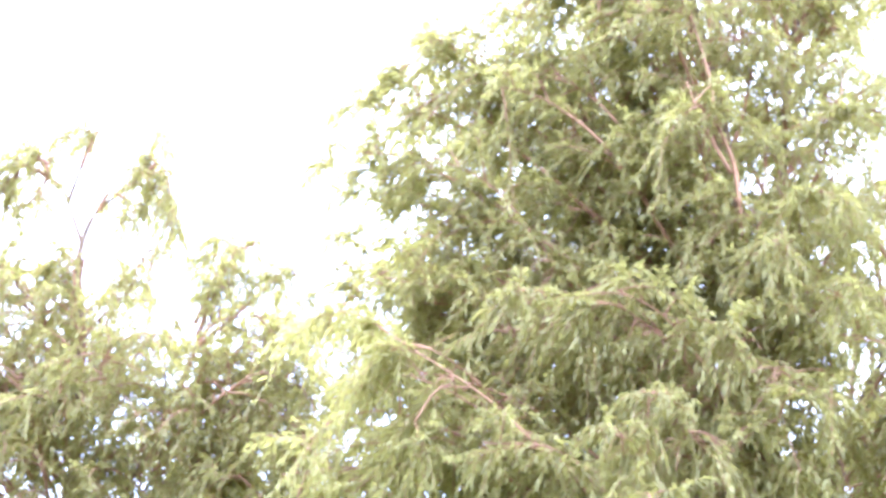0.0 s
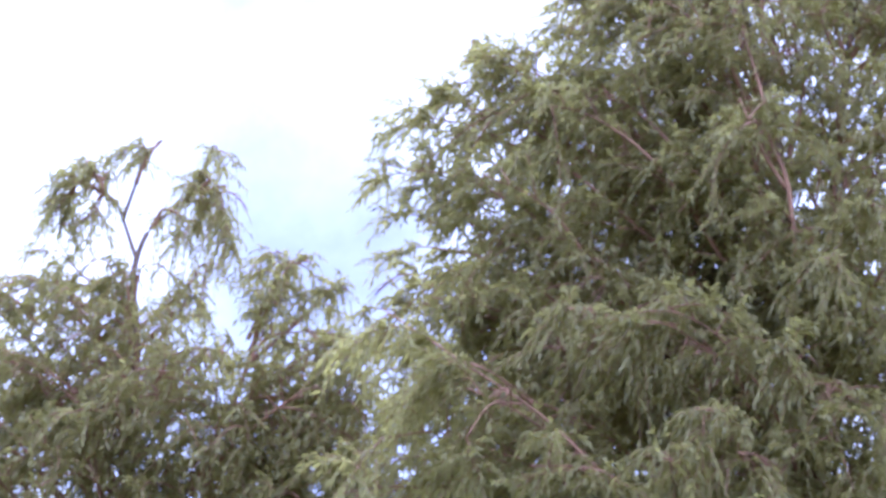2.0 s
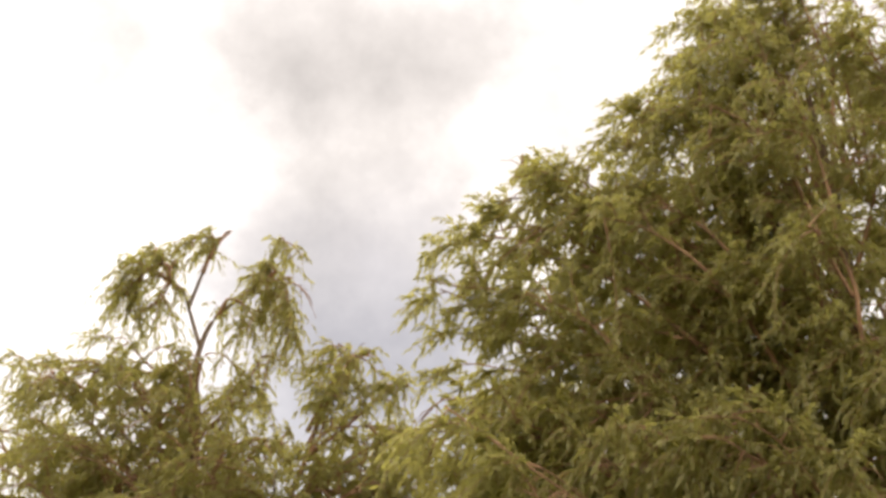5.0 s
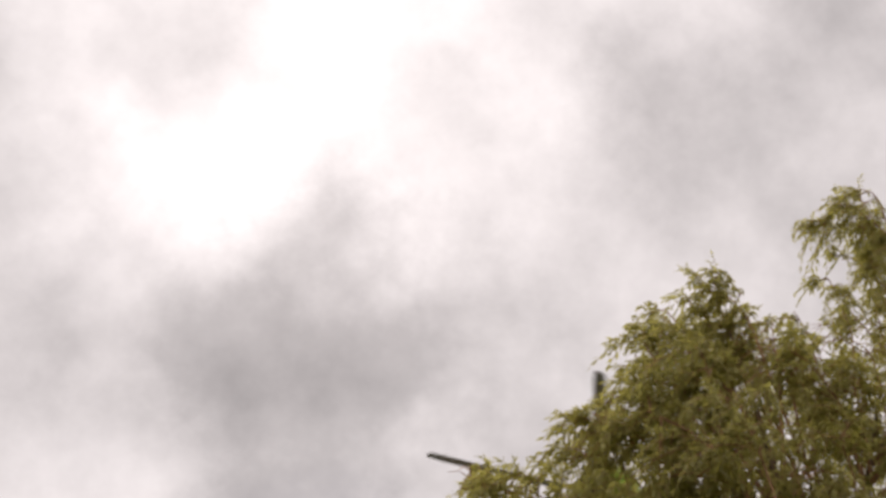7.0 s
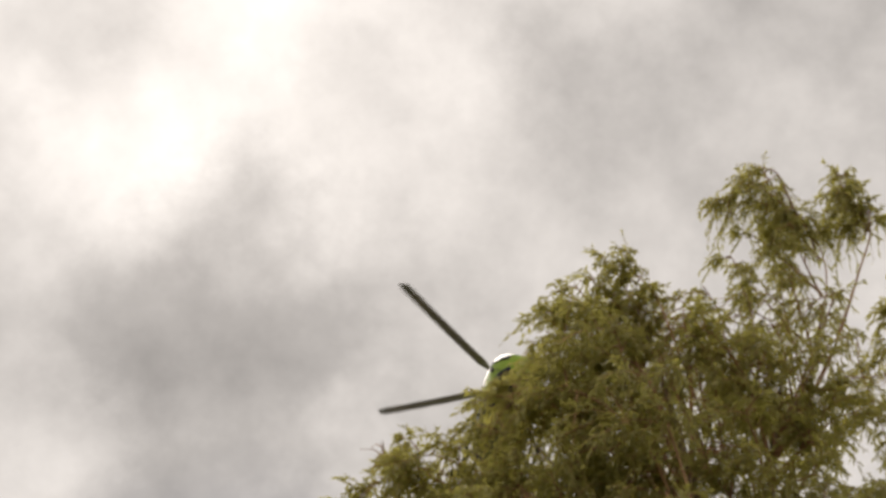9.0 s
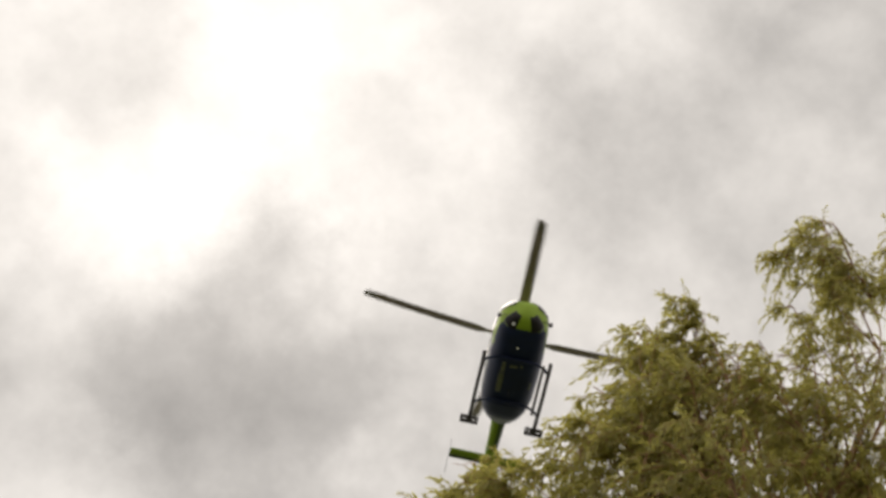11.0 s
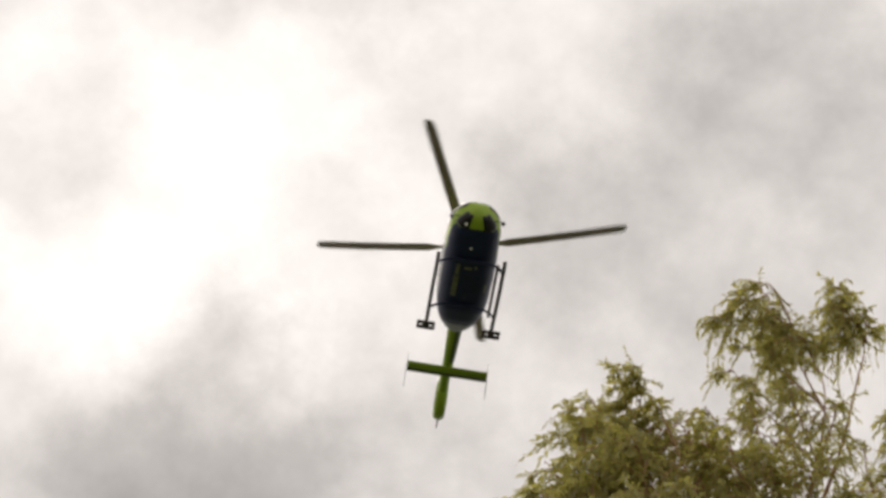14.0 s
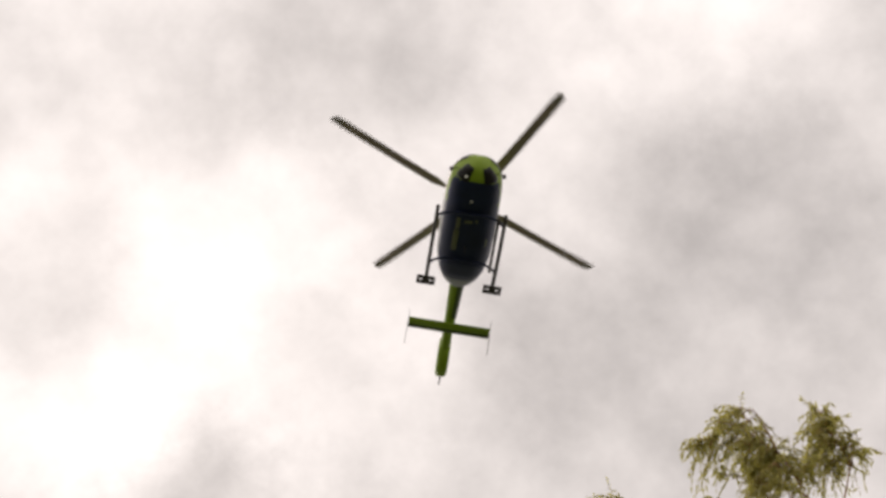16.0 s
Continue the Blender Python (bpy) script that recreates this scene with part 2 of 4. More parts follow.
def limb(tree, points, radius, rng, sprays=14, twigs=11, leaves=13, start=0.3, reach=1.4, hang=1.15, wind=(-0.25, 0, 0), shoots=0.013, stripped=0.08):
    """One limb with its side shoots, hanging twigs and leaves; its origin is where it leaves the trunk."""
    base = np.array(points[0], float)
    pts = np.array([list(p) for p in spline(points, 6)]) - base
    length = np.cumsum(np.r_[0, np.linalg.norm(np.diff(pts, axis=0), axis=1)])
    total = length[-1]
    bm = bmesh.new()
    radii = [max(0.01, radius * (1 - 0.9 * l / total)) for l in length]
    tube(bm, pts, radii, 7)
    b_all, w_all = [], []
    down = np.array([0, 0, -1.0])
    for k in range(sprays):
        u = start + (1 - start) * (k + rng.random()) / sprays
        at = u * total
        p0 = np.array([np.interp(at, length, pts[:, c]) for c in range(3)])
        p1 = np.array([np.interp(min(at + 0.2, total), length, pts[:, c]) for c in range(3)])
        p2 = np.array([np.interp(max(at - 0.2, 0), length, pts[:, c]) for c in range(3)])
        tang = unit_rows(p1 - p2)
        way = unit_rows(tang * 0.55 + rng.normal(size=3) * 0.75 + np.array([0, 0, 0.3]) + np.array(wind))
        ln = reach * rng.uniform(0.55, 1.15) * (1.0 - 0.3 * u)
        s = np.linspace(0, 1, 6)
        shoot = p0 + way * (s * ln)[:, None] + down * (0.5 * hang * rng.uniform(0.5, 1.0) * ln * s ** 2.2)[:, None]
        tube(bm, shoot, [max(0.004, shoots * (1 - 0.75 * q)) for q in s], 4, cap=False)
        bare = k > 1 and rng.random() < stripped  # dead or stripped shoots show their reddish bark
        for j in range(twigs // 2 if bare else twigs):
            v = 0.25 + 0.75 * (j + rng.random()) / twigs
            q0 = np.array([np.interp(v, s, shoot[:, c]) for c in range(3)])
            tw = unit_rows(way * 0.65 + rng.normal(size=3) * 0.6 + np.array(wind) * 0.8)
            tl = rng.uniform(0.22, 0.52)
            r = np.linspace(0, 1, 5)
            line = q0 + tw * (r * tl)[:, None] + down * (hang * rng.uniform(0.25, 1.0) * tl * r ** 1.7)[:, None]
            tube(bm, line[::2], [0.009, 0.007, 0.004] if bare else [0.004, 0.003, 0.002], 3, cap=False)
            m = 0 if bare else int(leaves * 1.3) + rng.integers(-3, 4)
            if not m:
                continue
            h = np.linspace(0.06, 1, m)
            lp = np.stack([np.interp(h, r, line[:, c]) for c in range(3)], axis=1)
            lt = unit_rows(np.stack([np.interp(h, r, np.gradient(line[:, c])) for c in range(3)], axis=1))
            lw = unit_rows(lt * 0.85 + rng.normal(size=(m, 3)) * 0.42 + down * 0.3 * hang + np.array(wind) * 0.3)
            b_all.append(lp)
            w_all.append(lw)
    wood = part("limb", bm, TWIG, tree)
    wood.location = base
    b_all, w_all = np.concatenate(b_all), np.concatenate(w_all)
    leaf = new("foliage", leaf_mesh("foliage", b_all, w_all, rng.uniform(0.085, 0.16, len(b_all)), rng))
    leaf.parent = wood
    return wood


def willow(x, y, label, leaders, radius, slim=0.5):
    """The tree's empty at its foot, and the trunk with its leaders as one part."""
    tree = tagged(new("willow_tree"), label, "tree", "willows", "thing")
    tree.location = (x, y, 0)
    bm = bmesh.new()
    for k, line in enumerate(leaders):
        pts = spline([(a - x, b - y, c) for a, b, c in line], 6)
        n = len(pts)
        r0 = radius if k == 0 else radius * slim
        tube(bm, pts, [0.018 + r0 * (1 - j / (n - 1)) ** 1.2 for j in range(n)], 12)
    part("trunk", bm, BARK, tree, "furrowed grey-brown willow trunk with rising leaders")
    return tree


LEFT = {}  # limbs of the tall willow that the downwash turns upward


def grow(tree, tip, foot, rng, lift=0.5, radius=0.05, **kw):
    """A limb from foot to tip, both in the place's metres, arching upward on its way."""
    f, t = Vector(foot), Vector(tip)
    mid = f.lerp(t, 0.5) + Vector((rng.normal() * 0.15, rng.normal() * 0.2, lift))
    near = f.lerp(t, 0.82) + Vector((rng.normal() * 0.1, rng.normal() * 0.1, lift * 0.75))
    o = tree.location
    made = limb(tree, [f - o, mid - o, near - o, t - o], radius, rng, **kw)
    if t.x < f.x - 0.6 and t.z > 9 and f.x < 5.2:
        LEFT[made] = min(8.5, 3.0 + 1.4 * (f.x - t.x))
    return made


rng = np.random.default_rng(7)
SWAYING = []  # limb, strength of its sway, phase

# the tall willow
TALL = (5.1, 17.4)
tall = willow(*TALL, "tall grey-green willow with hanging leafy shoots, swaying in the downwash", [
    [(5.1, 17.4, -0.1), (5.15, 17.4, 4), (5.0, 17.2, 8), (5.0, 17.0, 12.5), (4.75, 17.0, 15.2), (4.3, 17.0, 17.6)],
    [(5.0, 17.2, 8.5), (5.7, 17.5, 12), (6.3, 17.4, 15.4), (6.7, 17.3, 17.2)],
    [(5.1, 17.4, 6.5), (7.2, 17.8, 10.5), (8.8, 17.7, 15), (9.6, 17.4, 18.0)]], 0.25)


def stem(z):
    """Where the tall willow's first leader stands at a height."""
    return float(np.interp(z, (0, 8, 12.5, 15.2, 17.6), (5.1, 5.0, 5.0, 4.75, 4.3))), 17.1


OUTLINE = ((-1, 0, 1, 2, 3, 4, 5, 6, 7, 8, 9, 10, 11.5), (11.3, 13.2, 14.0, 15.4, 17.1, 18.1, 18.0, 18.3, 17.6, 18.0, 18.8, 17.8, 15.5))
for tip, z0, lift, kw in (
        ((-0.35, 16.6, 12.0), 9.0, 0.6, {"sprays": 9, "hang": 0.8, "reach": 0.9}), ((-0.4, 17.2, 13.2), 9.8, 0.7, {"sprays": 11, "reach": 1.0}), ((0.35, 16.9, 14.1), 10.9, 0.6, {"reach": 1.0}), ((0.75, 17.1, 14.3), 11.2, 0.6, {"reach": 1.0}), ((0.5, 16.8, 13.2), 10.2, 0.8, {}), ((-0.15, 16.8, 11.4), 8.4, 0.6, {"reach": 0.95}), ((0.3, 16.9, 11.9), 8.8, 0.6, {"reach": 1.0}), ((0.15, 16.5, 10.8), 8.0, 0.6, {"reach": 1.0}),
        ((2.5, 16.9, 16.4), 13.2, 0.5, {"sprays": 9, "reach": 0.9}), ((3.35, 17.0, 17.2), 14.0, 0.4, {"sprays": 9, "reach": 0.8}),
        ((1.5, 16.5, 13.6), 11.0, 0.7, {}), ((2.2, 17.2, 15.5), 12.2, 0.6, {}), ((1.95, 17.0, 14.9), 11.8, 0.6, {"reach": 1.0}), ((3.0, 16.8, 16.9), 13.2, 0.6, {}),
        ((4.05, 17.1, 18.6), 14.6, 0.3, {"reach": 0.9}), ((4.3, 17.6, 18.0), 15.0, 0.3, {"reach": 0.9}), ((4.9, 16.7, 17.5), 14.0, 0.3, {}),
        ((0.1, 16.2, 10.0), 6.4, 0.7, {"start": 0.5}), ((0.5, 15.4, 9.0), 6.0, 0.6, {}), ((1.4, 14.9, 7.6), 5.2, 0.6, {})):
    sx, sy = stem(z0)
    SWAYING.append((grow(tall, tip, (sx, sy, z0), rng, lift, **kw), 1.0, rng.uniform(0, 6.3)))
# the crest: leafy tufts arching over to one side from two bare stems, with sky between them, and the lower crown beside
for tip, foot in (
        ((8.2, 17.1, 21.1), (8.42, 17.1, 20.3)), ((8.0, 16.9, 20.7), (8.45, 17.1, 20.1)), ((8.6, 17.2, 20.55), (8.45, 17.1, 20.0)), ((8.0, 17.2, 20.1), (8.4, 17.1, 19.9)),
        ((6.75, 17.0, 21.0), (7.4, 17.1, 19.9)), ((6.3, 17.0, 20.75), (7.25, 17.1, 20.2)), ((6.05, 17.1, 20.3), (7.2, 17.1, 20.25)), ((7.1, 17.2, 20.8), (7.5, 17.1, 19.6)),
        ((6.6, 16.9, 20.2), (7.45, 17.1, 19.4)), ((7.2, 17.0, 20.2), (7.5, 17.1, 19.2)), ((6.3, 17.1, 19.6), (7.4, 17.1, 18.4)), ((6.8, 16.9, 19.5), (7.4, 17.1, 18.3)),
        ((5.9, 17.0, 19.0), (7.1, 17.2, 17.2)), ((6.8, 17.1, 18.9), (7.1, 17.2, 17.3)), ((6.0, 17.2, 18.3), (6.7, 17.35, 16.2)), ((6.7, 17.0, 18.2), (6.9, 17.3, 16.7)), ((5.4, 17.1, 18.3), (6.5, 17.4, 15.8)),
        ((7.4, 17.3, 18.2), (7.1, 17.2, 17.2)), ((5.9, 16.4, 17.8), (6.2, 17.45, 14.8)), ((8.0, 17.3, 17.5), (8.3, 17.7, 13.8)), ((7.3, 16.9, 17.0), (6.5, 17.4, 15.6)),
        ((8.9, 17.0, 18.8), (9.0, 17.7, 16.2)), ((9.4, 17.2, 18.6), (9.2, 17.6, 16.4)), ((8.5, 17.2, 18.2), (8.7, 17.7, 14.9)), ((9.5, 17.0, 18.2), (9.0, 17.7, 15.6)),
        ((10.2, 17.5, 17.6), (9.1, 17.6, 16.0)), ((9.6, 16.4, 16.4), (8.5, 17.7, 14.2))):
    near = tip[2] > 18.7 and tip[0] < 8.8
    SWAYING.append((grow(tall, tip, foot, rng, 0.35, 0.022, sprays=6 if near else 8, twigs=8, leaves=11, start=0.4 if near else 0.3, reach=0.5 if near else 0.85, hang=1.6, wind=(-0.4, 0, 0)), 1.0, rng.uniform(0, 6.3)))
# the round shoulder beside the crest
for tip, foot in (((4.1, 17.0, 18.65), (5.3, 17.3, 15.4)), ((3.65, 17.1, 18.3), (5.25, 17.3, 15.0)), ((4.5, 16.9, 18.4), (5.4, 17.4, 15.2)), ((3.3, 16.9, 17.9), (5.25, 17.2, 14.4)),
                  ((5.0, 17.2, 18.1), (5.5, 17.4, 15.0)), ((4.3, 17.2, 18.2), (5.3, 17.3, 14.6)), ((2.8, 17.1, 17.0), (5.25, 17.2, 13.6)), ((5.6, 17.0, 17.4), (5.9, 17.4, 14.2))):
    SWAYING.append((grow(tall, tip, foot, rng, 0.3, 0.03, sprays=7, twigs=8, leaves=11, start=0.55, reach=0.6, hang=1.5, wind=(-0.4, 0, 0)), 1.0, rng.uniform(0, 6.3)))


def deep(x, z, y, y0):
    """A point of the crown's face at depth y0, moved to depth y along the line of sight from a standing eye."""
    return x * y / y0, 1.6 + (z - 1.6) * y / y0


rng = np.random.default_rng(21)
for column in range(9):
    for row in range(8):
        x = 0.9 + 1.08 * column + rng.uniform(-0.35, 0.35)
        z = 6.9 + 1.35 * row + rng.uniform(-0.4, 0.4)
        if z > float(np.interp(x, *OUTLINE)) - 1.2 or (column == 1 and row == 3) or (z > 11.8 and (2 * column + row) % 3 == 0) or (z > 14 and x > 3.6 and (column + row) % 2):
            continue
        thin = z > 14.6
        y = 17.2 + (-1 if (column + row) % 3 else 1) * rng.uniform(0.4, 2.4) * (0.5 if thin else 1.0)
        x, z = deep(x, z, y, 17.0)
        z0 = max(5.0, z - 1.2 - 0.55 * math.hypot(x - 5.0, y - 17.2))
        if x > 6.6:
            foot = (float(np.interp(z0, (6.5, 10.5, 15), (5.1, 7.2, 8.8))), 17.7, max(z0, 6.6))
        else:
            foot = (*stem(z0), z0)
        SWAYING.append((grow(tall, (x, y, z), foot, rng, 0.6, start=0.35, sprays=9 if thin else 15, twigs=9 if thin else 12, reach=1.0 if thin else 1.4), 0.8, rng.uniform(0, 6.3)))

rng = np.random.default_rng(33)
# shoots off the second leader, and boughs hanging before the trunk
for k in range(11):
    z0 = 9.5 + 6.5 * k / 10
    fx = float(np.interp(z0, (8.5, 12, 16, 19.4), (5.0, 5.7, 6.5, 7.7)))
    side = 1 if k % 2 else -1
    tip = (fx + side * rng.uniform(0.5, 1.5), 17.3 + rng.uniform(-1.8, 1.0), z0 + rng.uniform(0.8, 1.6))
    SWAYING.append((grow(tall, tip, (fx, 17.4, z0), rng, 0.4, 0.04, sprays=9, twigs=9, start=0.3, reach=1.1), 0.8, rng.uniform(0, 6.3)))
for k in range(8):
    z = 7.6 + 4.4 * k / 7
    y = 15.2 + rng.uniform(-0.4, 0.6)
    x, z = deep(5.0 + rng.uniform(-1.4, 1.6), z, y, 17.0)
    tip = (x, y, z)
    SWAYING.append((grow(tall, tip, (*stem(z - 1.8), z - 1.8), rng, 0.7, start=0.3), 0.8, rng.uniform(0, 6.3)))
for tip, z0 in (((0.45, 17.0, 14.0), 10.6), ((0.6, 16.9, 14.2), 11.0), ((2.1, 17.0, 15.4), 12.2), ((2.5, 17.1, 16.2), 12.8), ((0.1, 17.0, 13.2), 10.0), ((3.4, 16.4, 12.4), 9.8), ((4.2, 16.0, 11.4), 9.0), ((5.4, 16.2, 12.6), 10.2), ((2.7, 16.2, 15.0), 12.2), ((3.6, 16.0, 16.2), 13.4), ((1.3, 15.6, 12.6), 9.6), ((0.5, 16.2, 9.0), 6.4), ((-0.2, 15.8, 8.2), 5.6), ((0.4, 16.6, 9.9), 7.2), ((2.4, 16.8, 15.4), 12.0), ((2.7, 17.0, 15.8), 12.6), ((1.2, 16.9, 13.5), 10.8), ((2.2, 17.2, 14.4), 11.0), ((-0.8, 17.2, 8.0), 5.6), ((0.3, 17.2, 9.3), 6.6), ((0.3, 16.8, 10.7), 8.0), ((0.9, 16.6, 11.1), 8.4), ((1.0, 17.2, 10.2), 7.6), ((1.8, 16.5, 10.5), 7.8), ((1.7, 17.3, 11.6), 8.8), ((2.5, 16.4, 11.4), 8.6), ((2.0, 16.0, 9.4), 6.8)):
    SWAYING.append((grow(tall, tip, (*stem(z0), z0), rng, 0.7, start=0.3), 0.9, rng.uniform(0, 6.3)))

# the side of the crown beyond the second leader
for k in range(11):
    x = 6.4 + 3.8 * ((k * 0.618 + 0.35) % 1)
    z = 10.2 + 5.0 * k / 10
    tip = (x, 17.2 + (-1 if k % 3 else 1) * rng.uniform(0.3, 1.6), z)
    foot = (float(np.interp(z - 1.8, (6.5, 10.5, 15), (5.1, 7.2, 8.8))), 17.7, z - 1.8)
    SWAYING.append((grow(tall, tip, foot, rng, 0.5, 0.035, sprays=12, twigs=10, start=0.3, reach=1.1), 0.8, rng.uniform(0, 6.3)))

# the crown between the two leaders
for k in range(8):
    x = 4.9 + 3.6 * ((k * 0.618 + 0.2) % 1)
    z = 13.2 + (float(np.interp(x, *OUTLINE)) - 14.0) * ((k * 0.755 + 0.1) % 1)
    y = 17.2 + (-1 if k % 2 else 1) * rng.uniform(0.2, 1.1)
    x, z = deep(x, z, y, 17.0)
    fx = float(np.interp(z - 1.6, (8.5, 12, 16, 19.4), (5.0, 5.7, 6.5, 7.7)))
    SWAYING.append((grow(tall, (x, y, z), (fx, 17.4, z - 1.6), rng, 0.4, 0.03, sprays=11, twigs=10, start=0.3, reach=0.95), 0.8, rng.uniform(0, 6.3)))

# boughs of the far side, seen through the near ones
for k in range(10):
    x, z = deep(0.9 + 2.4 * ((k * 0.618) % 1), 9.6 + 4.0 * k / 9, 18.6, 17.0)
    SWAYING.append((grow(tall, (x, 18.6 + rng.uniform(-0.5, 0.5), z), (5.0, 17.3, z - 2.6), rng, 0.6, start=0.35, reach=1.1), 0.8, rng.uniform(0, 6.3)))

# the dense low skirt towards the smaller willow
for k in range(12):
    x, z = deep(-0.7 + 1.9 * ((k * 0.618 + 0.2) % 1), 7.6 + 3.0 * k / 11, 18.3, 17.0)
    SWAYING.append((grow(tall, (x, 18.3 + rng.uniform(-0.6, 0.5), z), (5.0, 17.3, z - 2.4), rng, 0.5, 0.035, start=0.55, sprays=13, reach=1.0), 0.8, rng.uniform(0, 6.3)))

# single tufts that stand out of the crown's edge
for tip, z0, kw in (((2.87, 17.0, 17.38), 14.2, {"sprays": 6, "reach": 0.5}), ((2.18, 16.6, 15.43), 12.6, {"sprays": 8, "reach": 0.7}), ((-0.5, 16.8, 12.1), 9.2, {"sprays": 7, "reach": 0.6, "hang": 0.9}), ((3.2, 16.9, 17.7), 14.0, {"sprays": 7, "reach": 0.6}),
        ((0.4, 16.9, 8.4), 6.2, {"sprays": 12, "start": 0.35}), ((0.1, 16.9, 7.8), 5.6, {"sprays": 12, "start": 0.35}), ((-0.2, 17.5, 9.3), 6.8, {"sprays": 12, "start": 0.35})):
    SWAYING.append((grow(tall, tip, (*stem(z0), z0), rng, 0.4, 0.03, **{"start": 0.6, **kw}), 1.0, rng.uniform(0, 6.3)))

# boughs that reach out of the crown towards the open field
for tip in ((3.03, 14.2, 8.01), (2.67, 14.0, 7.41), (3.53, 14.4, 7.67), (2.95, 13.8, 6.75), (5.37, 14.6, 10.90), (4.97, 14.8, 10.30), (1.63, 15.0, 9.40), (2.56, 14.8, 9.21), (4.15, 14.6, 8.92)):
    z0 = tip[2] - 1.7
    SWAYING.append((grow(tall, tip, (*stem(z0), z0), rng, 0.5, 0.035, sprays=12, twigs=10, start=0.55, reach=0.65, hang=1.6), 0.9, rng.uniform(0, 6.3)))

# a bare rising stem and a bare bough that stand out before the leaves
for line, r, kw in (
        ([(5.0, 17.1, 8.6), (4.75, 16.0, 10.4), (4.66, 15.6, 11.7), (4.46, 15.6, 12.5), (4.42, 15.6, 13.2), (4.2, 15.6, 14.3), (4.0, 15.7, 15.2)], 0.055, {"start": 0.8, "sprays": 6}),
        ([(4.62, 15.6, 11.7), (4.3, 15.5, 12.3), (4.1, 15.5, 13.0)], 0.03, {"start": 0.5, "sprays": 3, "reach": 0.7}),
        ([(5.0, 17.1, 5.4), (3.2, 15.6, 7.1), (2.2, 15.3, 7.7), (1.5, 15.2, 8.3), (0.6, 15.1, 8.85), (-0.3, 15.2, 9.5)], 0.04, {"start": 0.8, "sprays": 6, "reach": 0.9}),
        ([(1.3, 15.15, 8.4), (0.95, 15.0, 8.3), (0.7, 15.0, 7.9)], 0.013, {"start": 0.5, "sprays": 2, "reach": 0.6}),
        ([(5.0, 17.1, 6.6), (4.4, 15.6, 8.2), (3.6, 15.0, 9.2), (2.9, 14.9, 9.6)], 0.04, {"start": 0.75, "sprays": 6, "reach": 1.0}),
        ([(6.3, 17.4, 15.2), (7.1, 17.3, 16.6), (7.56, 17.1, 17.6), (8.1, 17.1, 19.0), (8.45, 17.1, 20.0), (8.4, 17.1, 20.9)], 0.045, {"start": 0.85, "sprays": 4, "reach": 0.5}),
        ([(6.4, 17.4, 15.6), (7.1, 17.2, 17.2), (7.5, 17.1, 18.6), (7.5, 17.1, 19.5), (7.2, 17.1, 20.3)], 0.035, {"start": 0.85, "sprays": 4, "reach": 0.5})):
    o = tall.location
    SWAYING.append((limb(tall, [Vector(p) - o for p in line], r, rng, **kw), 0.5, rng.uniform(0, 6.3)))

# light shoots that reach out of the crown towards the smaller willow
for tip, z0 in (((-0.35, 17.0, 10.6), 8.2), ((0.0, 16.8, 10.2), 8.0), ((-0.8, 17.2, 10.2), 7.8), ((-0.6, 17.0, 12.3), 9.6), ((-0.2, 16.9, 13.1), 10.2), ((0.3, 17.1, 13.9), 10.8)):
    SWAYING.append((grow(tall, tip, (*stem(z0), z0), rng, 0.5, 0.025, sprays=8, twigs=9, start=0.6, reach=0.65, hang=1.1), 1.0, rng.uniform(0, 6.3)))

# the lower, thinner willow beside it
rng = np.random.default_rng(5)
LOW = (-4.0, 20.4)
low = willow(*LOW, "lower thin-crowned willow with bare forked top stems", [
    [(-4.0, 20.4, -0.1), (-3.9, 20.3, 4), (-3.75, 20.1, 8), (-3.95, 20.0, 11), (-4.15, 20.0, 12.1), (-4.17, 20.0, 12.65), (-4.03, 20.0, 13.2), (-3.66, 20.0, 13.65), (-3.3, 20.0, 14.15)],
    [(-4.17, 20.0, 12.65), (-4.45, 20.0, 13.3), (-4.62, 20.0, 13.65), (-4.85, 20.0, 13.8)],
    [(-4.47, 20.0, 13.35), (-4.38, 20.0, 13.9), (-4.29, 20.0, 14.4)],
    [(-3.8, 20.2, 7), (-2.6, 20.0, 10), (-2.1, 20.0, 12)]], 0.085, 0.2)
LOW_TOP = ((-9, -7.6, -6.5, -5.5, -4.8, -4.0, -3.2, -2.4, -1.6, -0.6, 0.3), (11.2, 12.2, 12.4, 12.3, 12.2, 12.0, 11.9, 11.4, 11.0, 10.6, 9.6))
WISP = {"sprays": 5, "reach": 0.55, "hang": 1.9, "leaves": 10, "start": 0.15}  # short hanging shoots round the bare fork
